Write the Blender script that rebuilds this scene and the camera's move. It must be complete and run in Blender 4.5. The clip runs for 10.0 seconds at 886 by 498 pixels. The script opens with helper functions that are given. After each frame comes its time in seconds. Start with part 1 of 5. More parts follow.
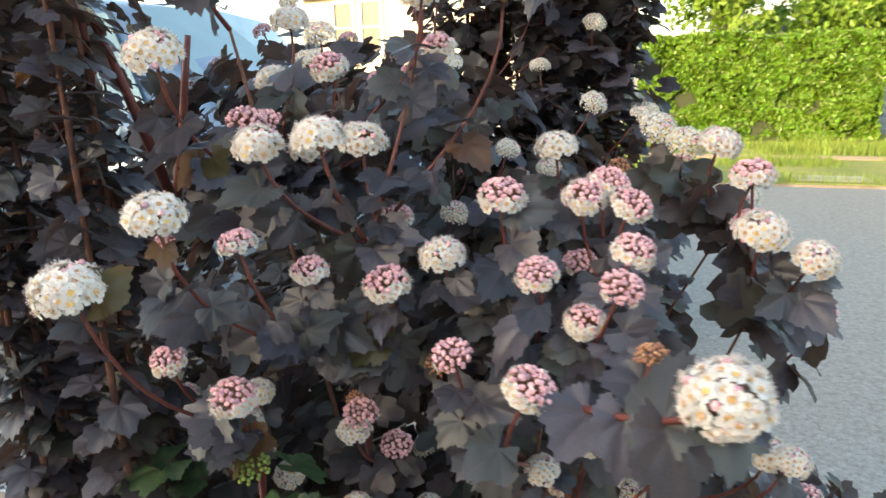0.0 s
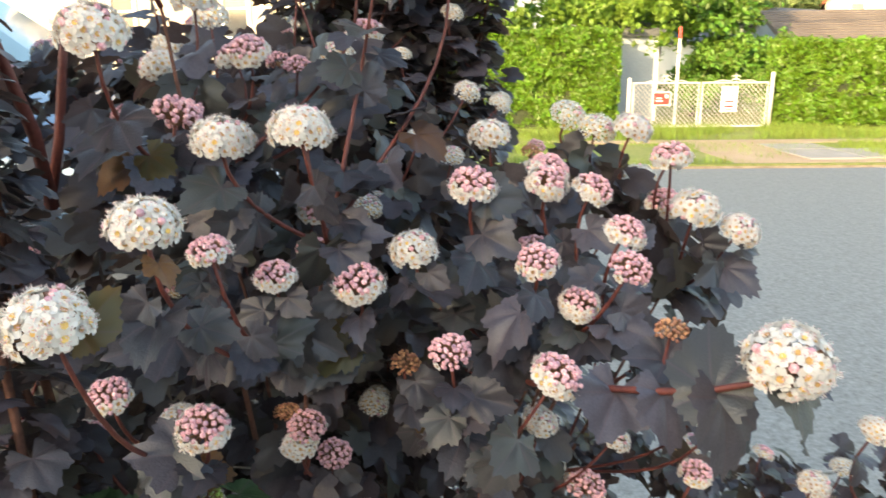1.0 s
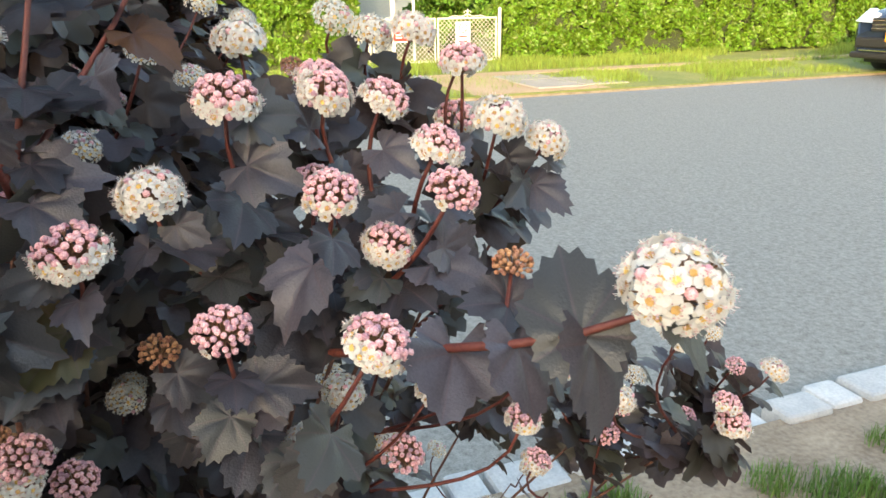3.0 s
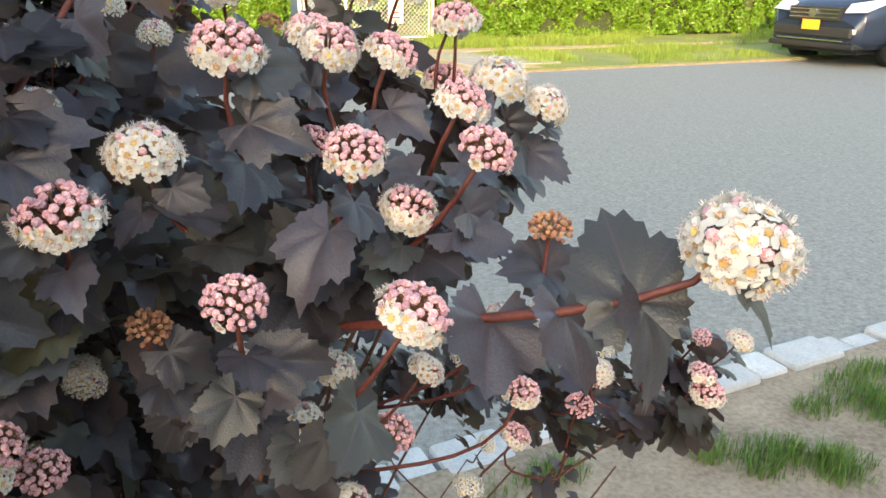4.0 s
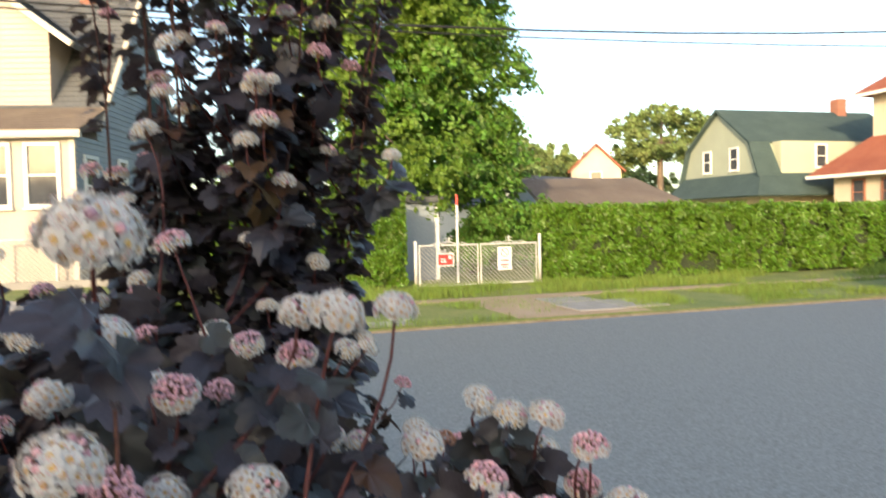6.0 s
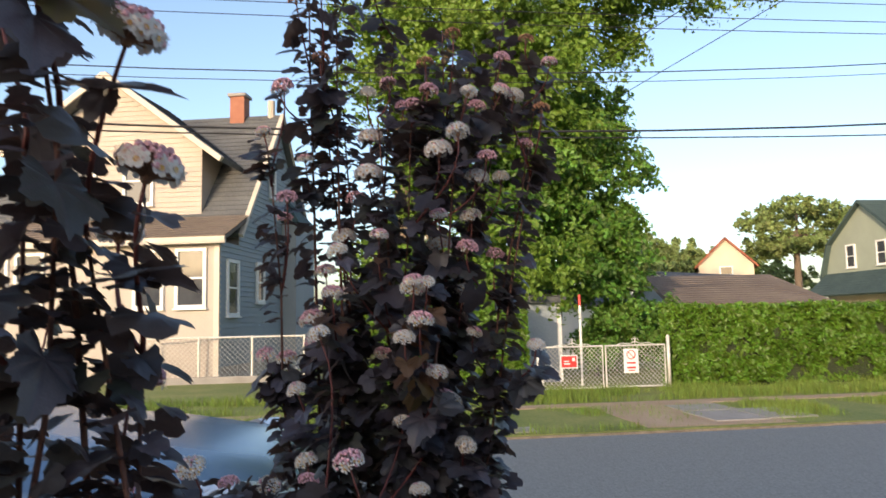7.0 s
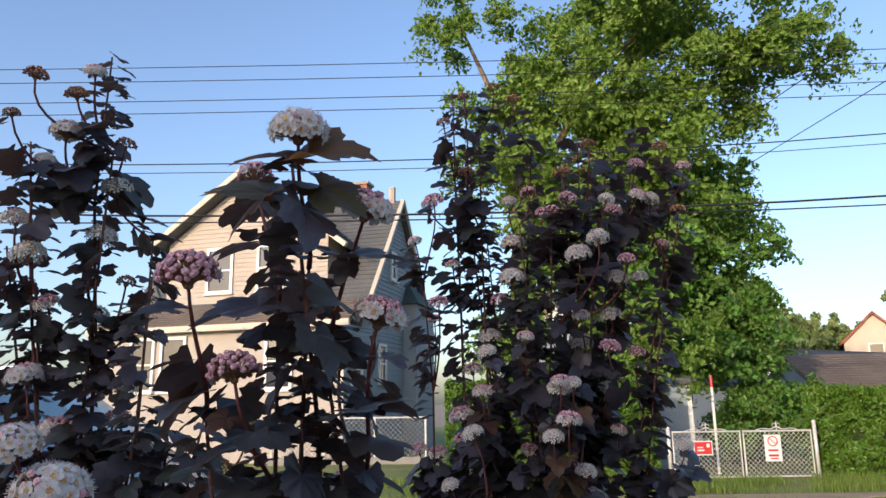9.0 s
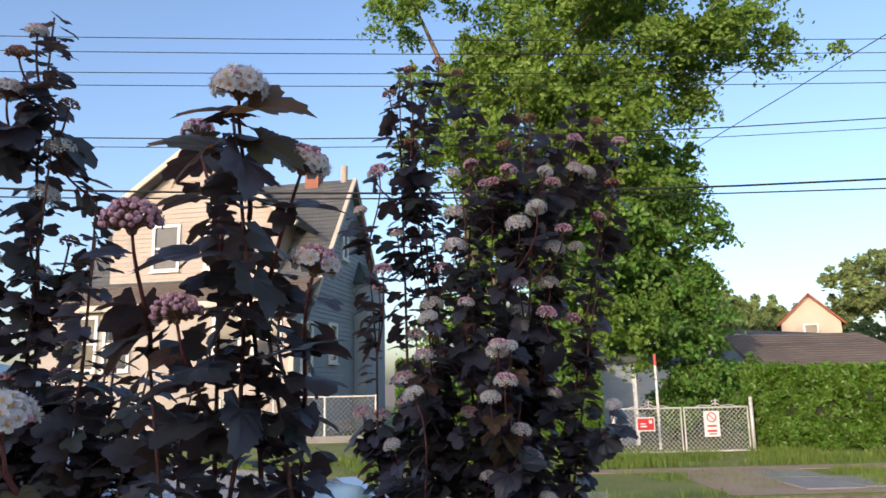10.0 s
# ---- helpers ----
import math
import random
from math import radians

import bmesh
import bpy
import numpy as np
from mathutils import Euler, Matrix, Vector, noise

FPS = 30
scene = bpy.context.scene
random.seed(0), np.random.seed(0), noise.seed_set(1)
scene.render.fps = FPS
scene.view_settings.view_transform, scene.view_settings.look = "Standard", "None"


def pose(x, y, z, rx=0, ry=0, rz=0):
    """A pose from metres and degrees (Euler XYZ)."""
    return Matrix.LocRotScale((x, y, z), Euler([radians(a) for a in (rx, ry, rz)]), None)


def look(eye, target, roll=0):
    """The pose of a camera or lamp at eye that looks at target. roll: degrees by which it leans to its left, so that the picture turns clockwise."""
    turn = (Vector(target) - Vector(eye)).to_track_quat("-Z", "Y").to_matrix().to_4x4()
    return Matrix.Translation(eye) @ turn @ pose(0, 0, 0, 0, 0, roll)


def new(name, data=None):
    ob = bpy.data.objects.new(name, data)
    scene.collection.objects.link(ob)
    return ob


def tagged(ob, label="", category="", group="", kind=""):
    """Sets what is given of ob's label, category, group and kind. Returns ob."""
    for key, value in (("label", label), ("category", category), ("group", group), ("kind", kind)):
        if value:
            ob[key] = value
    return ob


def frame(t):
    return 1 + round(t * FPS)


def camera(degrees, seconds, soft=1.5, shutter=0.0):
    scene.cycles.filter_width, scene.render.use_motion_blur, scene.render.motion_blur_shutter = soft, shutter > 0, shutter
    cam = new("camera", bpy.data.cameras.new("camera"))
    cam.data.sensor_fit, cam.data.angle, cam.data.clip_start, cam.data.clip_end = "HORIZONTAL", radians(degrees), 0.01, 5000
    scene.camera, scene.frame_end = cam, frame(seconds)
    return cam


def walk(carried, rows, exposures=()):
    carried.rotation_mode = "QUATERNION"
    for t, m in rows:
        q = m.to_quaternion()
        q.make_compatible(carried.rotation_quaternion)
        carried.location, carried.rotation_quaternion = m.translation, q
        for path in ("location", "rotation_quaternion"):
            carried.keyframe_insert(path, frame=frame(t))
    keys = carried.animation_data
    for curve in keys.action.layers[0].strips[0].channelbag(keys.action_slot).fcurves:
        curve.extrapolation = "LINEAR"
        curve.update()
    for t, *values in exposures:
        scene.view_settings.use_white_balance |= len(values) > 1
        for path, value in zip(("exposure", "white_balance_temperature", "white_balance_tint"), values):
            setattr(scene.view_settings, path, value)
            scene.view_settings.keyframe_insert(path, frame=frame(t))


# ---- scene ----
cam = camera(63.2, 10.0, shutter=0.3)
PATH = [
    (0, (0.2691, 0.2143, 1.2512), (-0.1846, 1.6615, 0.8860), -0.86),
    (0.5, (0.1828, 0.2221, 1.2468), (-0.0855, 1.7188, 0.8981), -1.35),
    (1, (0.1592, 0.2123, 1.2500), (0.1731, 1.7233, 0.8621), -0.38),
    (1.5, (0.1443, 0.2061, 1.2517), (0.3175, 1.6942, 0.8167), 0.39),
    (2, (0.1551, 0.2154, 1.2349), (0.4710, 1.6781, 0.7942), -1.68),
    (2.5, (0.1605, 0.2441, 1.2318), (0.6223, 1.6573, 0.7594), -0.08),
    (2.7, (0.1614, 0.2704, 1.2232), (0.6407, 1.6735, 0.7384), -0.84),
    (3.8, (0.1377, 0.3339, 1.2181), (0.7537, 1.6523, 0.6559), 1.59),
    (4, (0.1320, 0.3306, 1.2100), (0.7722, 1.6416, 0.6579), 0.99),
    (4.5, (0.1223, 0.3316, 1.2193), (0.8153, 1.6279, 0.6969), 0.27),
    (5, (0.1113, 0.2976, 1.2530), (0.8181, 1.6249, 0.8379), -0.77),
    (5.5, (0.0889, 0.2578, 1.2832), (0.7188, 1.6626, 1.0312), -0.13),
    (6, (0.0680, 0.2447, 1.3523), (0.5332, 1.7326, 1.2937), -1.23),
    (6.2, (0.0578, 0.2204, 1.3818), (0.4601, 1.7276, 1.3886), -1.07),
    (7.3, (0.0205, 0.1778, 1.4712), (0.1836, 1.7165, 1.6699), -1.23),
    (7.5, (0.0130, 0.1476, 1.4704), (0.1424, 1.6846, 1.7042), -1.11),
    (8, (-0.0070, 0.1527, 1.4825), (0.0445, 1.6859, 1.7656), -1.12),
    (8.5, (0.0087, 0.1467, 1.4876), (-0.0039, 1.6738, 1.8063), -1.13),
    (9, (-0.0100, 0.1355, 1.4860), (-0.0440, 1.6607, 1.8119), -0.91),
    (9.5, (-0.0002, 0.1218, 1.4745), (-0.0082, 1.6507, 1.7846), -0.93),
    (10, (0.0014, 0.1102, 1.4643), (0.0701, 1.6429, 1.7469), -1.08),
]
EXPOSURES = [(0, 2.78, 8300, 8), (4.5, 2.75, 8500, 8), (5.5, 2.35, 7900, 9), (6.2, 1.72, 7200, 11), (7.4, 1.2, 6700, 17), (8.6, 1.05, 6200, 18), (10, 1.07, 6200, 18)]
walk(cam, [(t, look(e, a, r)) for t, e, a, r in PATH], EXPOSURES)
UNIT = 0.78     # metres for one unit of the plan below

# ---------- world, sun, exposure ----------
SUN_AZ = radians(212)      # where the sun stands, measured from +y clockwise
SUN_EL = radians(13)
world = bpy.data.worlds.new("sky")
scene.world = world
world.use_nodes = True
wn = world.node_tree
sky = wn.nodes.new("ShaderNodeTexSky")
sky.sky_type = "NISHITA"
sky.sun_disc = False
sky.sun_elevation = SUN_EL
sky.sun_rotation = SUN_AZ
sky.air_density, sky.dust_density, sky.ozone_density = 1.0, 2.2, 2.0
wn.nodes["Background"].inputs["Strength"].default_value = 0.15
wn.links.new(sky.outputs["Color"], wn.nodes["Background"].inputs["Color"])
sun = new("sun", bpy.data.lights.new("sun", "SUN"))
sun.data.energy, sun.data.angle, sun.data.color = 1.5, radians(0.6), (1.0, 0.80, 0.55)
sun_dir = Vector((math.sin(SUN_AZ) * math.cos(SUN_EL), math.cos(SUN_AZ) * math.cos(SUN_EL), math.sin(SUN_EL)))
sun.matrix_world = look(sun_dir * 50, (0, 0, 0))

# ---------- materials ----------


def mat(name, low, high=None, rough=0.7, scale=20.0, fine=150.0, bump=0.2, metal=0.0, island=0.0, each=0.0,
        sheen=0.0, through_light=0.0, spec=0.5, glow=None, veins=False, other=None):
    """Two scales of noise between two colours, a bump, and a shift of value for each island or object."""
    m = bpy.data.materials.new(name)
    m.use_nodes = True
    n, k = m.node_tree.nodes, m.node_tree.links
    b = n["Principled BSDF"]
    high = high or [c * 1.35 for c in low]
    co = n.new("ShaderNodeTexCoord")
    n1, n2 = n.new("ShaderNodeTexNoise"), n.new("ShaderNodeTexNoise")
    for node, sc in ((n1, scale), (n2, fine)):
        node.inputs["Scale"].default_value = sc
        node.inputs["Detail"].default_value = 5
        k.new(co.outputs["Object"], node.inputs["Vector"])
    mid = n.new("ShaderNodeMath")
    mid.operation = "MULTIPLY_ADD"
    mid.inputs[1].default_value, mid.inputs[2].default_value = 0.5, 0.0
    k.new(n2.outputs["Fac"], mid.inputs[0])
    add = n.new("ShaderNodeMath")
    add.operation = "MULTIPLY_ADD"
    add.inputs[1].default_value = 0.5
    k.new(n1.outputs["Fac"], add.inputs[0])
    k.new(mid.outputs[0], add.inputs[2])
    ramp = n.new("ShaderNodeValToRGB")
    ramp.color_ramp.elements[0].position, ramp.color_ramp.elements[1].position = 0.3, 0.7
    ramp.color_ramp.elements[0].color = (*low, 1)
    ramp.color_ramp.elements[1].color = (*high, 1)
    k.new(add.outputs[0], ramp.inputs["Fac"])
    colour = ramp.outputs["Color"]
    if island or each:
        if island:
            r = n.new("ShaderNodeNewGeometry").outputs["Random Per Island"]
        else:
            r = n.new("ShaderNodeObjectInfo").outputs["Random"]
        amount = island or each
        rng = n.new("ShaderNodeMapRange")
        rng.inputs["To Min"].default_value, rng.inputs["To Max"].default_value = 1 - amount, 1 + amount
        k.new(r, rng.inputs["Value"])
        hsv = n.new("ShaderNodeHueSaturation")
        k.new(rng.outputs[0], hsv.inputs["Value"])
        hue = n.new("ShaderNodeMapRange")
        hue.inputs["To Min"].default_value, hue.inputs["To Max"].default_value = 0.5 - amount * 0.05, 0.5 + amount * 0.05
        k.new(r, hue.inputs["Value"])
        k.new(hue.outputs[0], hsv.inputs["Hue"])
        k.new(colour, hsv.inputs["Color"])
        colour = hsv.outputs["Color"]
        if other:
            # some of the pieces take another tint
            pick, blend = n.new("ShaderNodeMapRange"), n.new("ShaderNodeMixRGB")
            wrap = n.new("ShaderNodeMath")
            wrap.operation = "FRACT"
            seven = n.new("ShaderNodeMath")
            seven.operation = "MULTIPLY"
            seven.inputs[1].default_value = 7.31
            k.new(r, seven.inputs[0])
            k.new(seven.outputs[0], wrap.inputs[0])
            k.new(wrap.outputs[0], pick.inputs["Value"])
            pick.inputs["From Min"].default_value, pick.inputs["From Max"].default_value = 0.55, 0.95
            k.new(pick.outputs[0], blend.inputs["Fac"])
            k.new(colour, blend.inputs["Color1"])
            blend.inputs["Color2"].default_value = (*other, 1)
            colour = blend.outputs["Color"]
    if veins:
        # pale ribs that fan out from the stalk
        sep, at = n.new("ShaderNodeSeparateXYZ"), n.new("ShaderNodeMath")
        k.new(co.outputs["Object"], sep.inputs[0])
        at.operation = "ARCTAN2"
        k.new(sep.outputs["X"], at.inputs[0])
        k.new(sep.outputs["Y"], at.inputs[1])
        pp, ln, mu, st = n.new("ShaderNodeMath"), n.new("ShaderNodeVectorMath"), n.new("ShaderNodeMath"), n.new("ShaderNodeMapRange")
        pp.operation, ln.operation, mu.operation = "PINGPONG", "LENGTH", "MULTIPLY"
        pp.inputs[1].default_value = radians(26)
        k.new(at.outputs[0], pp.inputs[0])
        k.new(co.outputs["Object"], ln.inputs[0])
        k.new(pp.outputs[0], mu.inputs[0])
        k.new(ln.outputs["Value"], mu.inputs[1])
        st.inputs["From Min"].default_value, st.inputs["From Max"].default_value = 0.006, 0.022
        st.inputs["To Min"].default_value, st.inputs["To Max"].default_value = 0.45, 0.0
        k.new(mu.outputs[0], st.inputs["Value"])
        mix = n.new("ShaderNodeMixRGB")
        mix.inputs["Color2"].default_value = (0.11, 0.07, 0.08, 1)
        k.new(st.outputs[0], mix.inputs["Fac"])
        k.new(colour, mix.inputs["Color1"])
        colour = mix.outputs["Color"]
    k.new(colour, b.inputs["Base Color"])
    b.inputs["Roughness"].default_value = rough
    b.inputs["Metallic"].default_value = metal
    b.inputs["Specular IOR Level"].default_value = spec
    b.inputs["Sheen Weight"].default_value = sheen
    if bump:
        bp = n.new("ShaderNodeBump")
        bp.inputs["Strength"].default_value = bump
        bp.inputs["Distance"].default_value = 0.3 / fine
        k.new(n2.outputs["Fac"], bp.inputs["Height"])
        k.new(bp.outputs["Normal"], b.inputs["Normal"])
    if through_light:
        tr = n.new("ShaderNodeBsdfTranslucent")
        if glow:
            tr.inputs["Color"].default_value = (*glow, 1)
        else:
            k.new(colour, tr.inputs["Color"])
        mx = n.new("ShaderNodeMixShader")
        mx.inputs["Fac"].default_value = through_light
        k.new(b.outputs[0], mx.inputs[1])
        k.new(tr.outputs[0], mx.inputs[2])
        k.new(mx.outputs[0], n["Material Output"].inputs["Surface"])
    return m


M_PURPLE = mat("ninebark leaf", (0.035, 0.033, 0.042), (0.082, 0.072, 0.086), 0.36, 3, 26, 0.15, each=0.5, through_light=0.18, spec=0.6, glow=(0.15, 0.10, 0.095), veins=True, other=(0.055, 0.058, 0.052))
M_PURPLE_FILL = mat("ninebark leaf inside", (0.032, 0.029, 0.037), (0.078, 0.067, 0.078), 0.42, 40, 400, 0.15, island=0.5, through_light=0.25, glow=(0.19, 0.10, 0.07), other=(0.05, 0.055, 0.042))
M_YOUNG_LEAF = mat("young ninebark leaf", (0.075, 0.034, 0.022), (0.15, 0.075, 0.04), 0.42, 3, 26, 0.15, each=0.4, through_light=0.4, spec=0.5, glow=(0.36, 0.17, 0.07), veins=True, other=(0.07, 0.085, 0.035))
M_STEM = mat("ninebark stem", (0.09, 0.018, 0.016), (0.20, 0.05, 0.035), 0.55, 60, 300, 0.4)
M_WOOD = mat("old ninebark wood", (0.08, 0.03, 0.022), (0.20, 0.085, 0.055), 0.8, 50, 250, 0.7)
M_PETAL = mat("petal", (0.80, 0.74, 0.66), (0.90, 0.87, 0.82), 0.6, 200, 900, 0.1, island=0.06, through_light=0.25)
M_CENTRE = mat("flower centre", (0.62, 0.30, 0.07), (0.80, 0.55, 0.20), 0.7, 300, 900, 0.3, island=0.3)
M_STAMEN = mat("stamen", (0.62, 0.28, 0.28), (0.85, 0.62, 0.58), 0.7, 300, 900, 0.0, island=0.3)
M_BUD = mat("pink bud", (0.56, 0.14, 0.19), (0.93, 0.66, 0.66), 0.45, 18, 60, 0.1, island=0.3)
M_YOUNG = mat("young bud", (0.36, 0.13, 0.07), (0.55, 0.27, 0.15), 0.6, 260, 900, 0.1, island=0.3)
M_CALYX = mat("calyx", (0.24, 0.10, 0.06), (0.36, 0.20, 0.10), 0.6, 200, 600, 0.2)
M_ASPHALT = mat("worn asphalt", (0.15, 0.141, 0.124), (0.40, 0.378, 0.340), 0.9, 34, 150, 0.6)
M_SOIL = mat("dry soil", (0.17, 0.12, 0.082), (0.44, 0.345, 0.25), 0.95, 5, 45, 1.0)
M_GRASS = mat("grass blade", (0.07, 0.16, 0.03), (0.20, 0.30, 0.07), 0.6, 2, 30, 0.1, island=0.35, through_light=0.25)
M_DRYGRASS = mat("verge grass", (0.10, 0.19, 0.025), (0.27, 0.33, 0.06), 0.7, 0.7, 8, 0.1, island=0.45, through_light=0.25)
M_STONE = mat("kerb stone", (0.42, 0.42, 0.42), (0.66, 0.65, 0.63), 0.85, 9, 80, 0.8, each=0.15)
M_PATH = mat("dusty path", (0.30, 0.20, 0.13), (0.47, 0.35, 0.25), 0.95, 1.3, 30, 0.7)
M_SLAB = mat("broken concrete", (0.23, 0.215, 0.20), (0.36, 0.34, 0.32), 0.9, 2.5, 40, 0.6)
M_HEDGE = mat("privet leaf", (0.065, 0.15, 0.012), (0.14, 0.25, 0.025), 0.45, 1.2, 12, 0.1, island=0.35, through_light=0.3)
# near-black green: the shade deep in a hedge, put into the colour
M_HEDGE_SHADE = mat("hedge inside shade", (0.02, 0.03, 0.01), (0.04, 0.05, 0.02), 0.9, 5, 40, 0.5)
M_TREE = mat("street tree leaf", (0.09, 0.19, 0.02), (0.22, 0.33, 0.05), 0.55, 0.5, 6, 0.1, island=0.2, through_light=0.42)
M_TREE2 = mat("dark tree leaf", (0.06, 0.16, 0.02), (0.15, 0.27, 0.04), 0.5, 0.5, 6, 0.1, island=0.4, through_light=0.3)
M_PINE = mat("far tree leaf", (0.12, 0.18, 0.055), (0.23, 0.29, 0.095), 0.6, 0.4, 5, 0.1, island=0.4, through_light=0.25)
M_BARK = mat("bark", (0.10, 0.075, 0.055), (0.24, 0.18, 0.13), 0.9, 6, 40, 0.9)
M_DARKBARK = mat("dark bark", (0.030, 0.024, 0.020), (0.075, 0.06, 0.048), 0.9, 6, 40, 0.9)
M_TRIM = mat("beige trim", (0.50, 0.44, 0.37), (0.60, 0.54, 0.46), 0.6, 2, 40, 0.15)
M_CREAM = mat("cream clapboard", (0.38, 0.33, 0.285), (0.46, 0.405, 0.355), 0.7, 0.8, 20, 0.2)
# blue-grey set darker, so the colour carries the shade of the house's side
M_BLUEGREY_SHADE = mat("shade-darkened blue grey clapboard", (0.24, 0.28, 0.31), (0.32, 0.36, 0.39), 0.7, 0.8, 20, 0.2)
M_WHITE = mat("white paint", (0.72, 0.71, 0.68), (0.82, 0.81, 0.78), 0.55, 2, 40, 0.15)
M_SHINGLE = mat("brown shingle", (0.11, 0.085, 0.07), (0.20, 0.16, 0.13), 0.9, 0.9, 14, 0.8)
M_GREYSHINGLE = mat("grey shingle", (0.07, 0.075, 0.08), (0.14, 0.145, 0.15), 0.9, 0.9, 14, 0.8)
M_GREENROOF = mat("green roof", (0.030, 0.055, 0.055), (0.06, 0.095, 0.09), 0.85, 0.9, 14, 0.6)
M_REDROOF = mat("red tile roof", (0.25, 0.065, 0.038), (0.38, 0.13, 0.07), 0.85, 0.9, 14, 0.7)
M_BRICK = mat("chimney brick", (0.26, 0.10, 0.065), (0.38, 0.17, 0.11), 0.9, 3, 30, 0.7)
M_PANE = mat("window pane", (0.035, 0.04, 0.05), (0.07, 0.075, 0.085), 0.08, 1, 3, 0.0)
M_STUCCO = mat("cream stucco", (0.50, 0.43, 0.33), (0.60, 0.53, 0.42), 0.85, 1.0, 30, 0.4)
M_GALV = mat("galvanised steel", (0.56, 0.54, 0.50), (0.74, 0.72, 0.67), 0.5, 8, 60, 0.2, metal=0.2)
M_CABLE = mat("black cable", (0.012, 0.012, 0.014), (0.02, 0.02, 0.022), 0.6, 5, 30, 0.0)
M_REDSIGN = mat("red sign", (0.55, 0.03, 0.03), (0.62, 0.05, 0.04), 0.45, 6, 40, 0.05)
M_CARBLUE = mat("dark blue car paint", (0.018, 0.028, 0.055), (0.022, 0.034, 0.065), 0.22, 3, 50, 0.0, metal=0.3)
M_CARSILVER = mat("pale blue car paint", (0.12, 0.19, 0.27), (0.15, 0.22, 0.30), 0.25, 3, 50, 0.0, metal=0.4)
M_BLACK = mat("black plastic", (0.012, 0.012, 0.013), (0.022, 0.022, 0.024), 0.5, 20, 120, 0.2)
M_RUBBER = mat("tyre rubber", (0.018, 0.018, 0.018), (0.03, 0.03, 0.03), 0.85, 20, 120, 0.3)
M_CHROME = mat("chrome", (0.62, 0.63, 0.65), (0.70, 0.71, 0.73), 0.18, 10, 60, 0.0, metal=1.0)
M_LAMP = mat("headlamp glass", (0.55, 0.58, 0.62), (0.75, 0.78, 0.80), 0.1, 12, 60, 0.0, metal=0.4)
M_ORANGE = mat("orange plate", (0.80, 0.30, 0.03), (0.85, 0.36, 0.05), 0.45, 12, 60, 0.0)
# teal base colour stands in for the sky reflected in the panes
M_SKYGLASS = mat("car glass coloured as reflected sky", (0.16, 0.26, 0.28), (0.22, 0.34, 0.36), 0.06, 2, 5, 0.0)

# ---------- mesh building ----------


class Geo:
    """Gathers vertices, faces and a material slot for each face."""

    def __init__(self):
        self.v, self.f, self.m = [], [], []

    def add(self, verts, faces, slot=0):
        o = len(self.v)
        self.v.extend([tuple(p) for p in verts])
        self.f.extend([tuple(i + o for i in q) for q in faces])
        self.m.extend([slot] * len(faces))
        return self

    def box(self, x0, x1, y0, y1, z0, z1, slot=0, turn=None):
        p = [Vector((x, y, z)) for z in (z0, z1) for y in (y0, y1) for x in (x0, x1)]
        if turn is not None:
            p = [turn @ q for q in p]
        return self.add(p, [(0, 2, 3, 1), (4, 5, 7, 6), (0, 1, 5, 4), (2, 6, 7, 3), (0, 4, 6, 2), (1, 3, 7, 5)], slot)

    def prism(self, outline, a, b, axis="x", slot=0):
        """Extrudes a closed outline of (u, z) from a to b along x (u is y) or along y (u is x)."""
        n = len(outline)
        pts = []
        for w in (a, b):
            for u, z in outline:
                pts.append((w, u, z) if axis == "x" else (u, w, z))
        faces = [tuple(range(n)), tuple(range(2 * n - 1, n - 1, -1))]
        faces += [(i, i + n, (i + 1) % n + n, (i + 1) % n) for i in range(n)]
        return self.add(pts, faces, slot)

    def tube(self, pts, radii, n=6, slot=0, cap=True):
        pts = [Vector(p) for p in pts]
        if not hasattr(radii, "__len__"):
            radii = [radii] * len(pts)
        verts, faces = [], []
        side = None
        for i, p in enumerate(pts):
            d = (pts[min(i + 1, len(pts) - 1)] - pts[max(i - 1, 0)]).normalized()
            if side is None:
                side = d.orthogonal().normalized()
            side = (side - d * side.dot(d)).normalized()
            other = d.cross(side)
            for j in range(n):
                a = 2 * math.pi * j / n
                verts.append(p + (side * math.cos(a) + other * math.sin(a)) * radii[i])
        for i in range(len(pts) - 1):
            for j in range(n):
                faces.append((i * n + j, i * n + (j + 1) % n, (i + 1) * n + (j + 1) % n, (i + 1) * n + j))
        if cap:
            faces.append(tuple(range(n - 1, -1, -1)))
            faces.append(tuple(range((len(pts) - 1) * n, len(pts) * n)))
        return self.add(verts, faces, slot)

    def ball(self, c, r, n=6, rings=3, slot=0, tall=1.0, axis=(0, 0, 1)):
        q = Vector((0, 0, 1)).rotation_difference(Vector(axis))
        c = Vector(c)
        verts = [c + q @ Vector((0, 0, -r * tall))]
        for i in range(1, rings + 1):
            a = math.pi * i / (rings + 1)
            for j in range(n):
                b = 2 * math.pi * (j + 0.5 * i) / n
                verts.append(c + q @ Vector((r * math.sin(a) * math.cos(b), r * math.sin(a) * math.sin(b), -r * tall * math.cos(a))))
        verts.append(c + q @ Vector((0, 0, r * tall)))
        faces = [(0, 1 + (j + 1) % n, 1 + j) for j in range(n)]
        for i in range(rings - 1):
            for j in range(n):
                faces.append((1 + i * n + j, 1 + i * n + (j + 1) % n, 1 + (i + 1) * n + (j + 1) % n, 1 + (i + 1) * n + j))
        last, top = 1 + (rings - 1) * n, len(verts) - 1
        faces += [(last + j, last + (j + 1) % n, top) for j in range(n)]
        return self.add(verts, faces, slot)

    def mesh(self, name, materials, smooth=False):
        me = bpy.data.meshes.new(name)
        me.from_pydata(self.v, [], self.f)
        for m in (materials if isinstance(materials, (list, tuple)) else [materials]):
            me.materials.append(m)
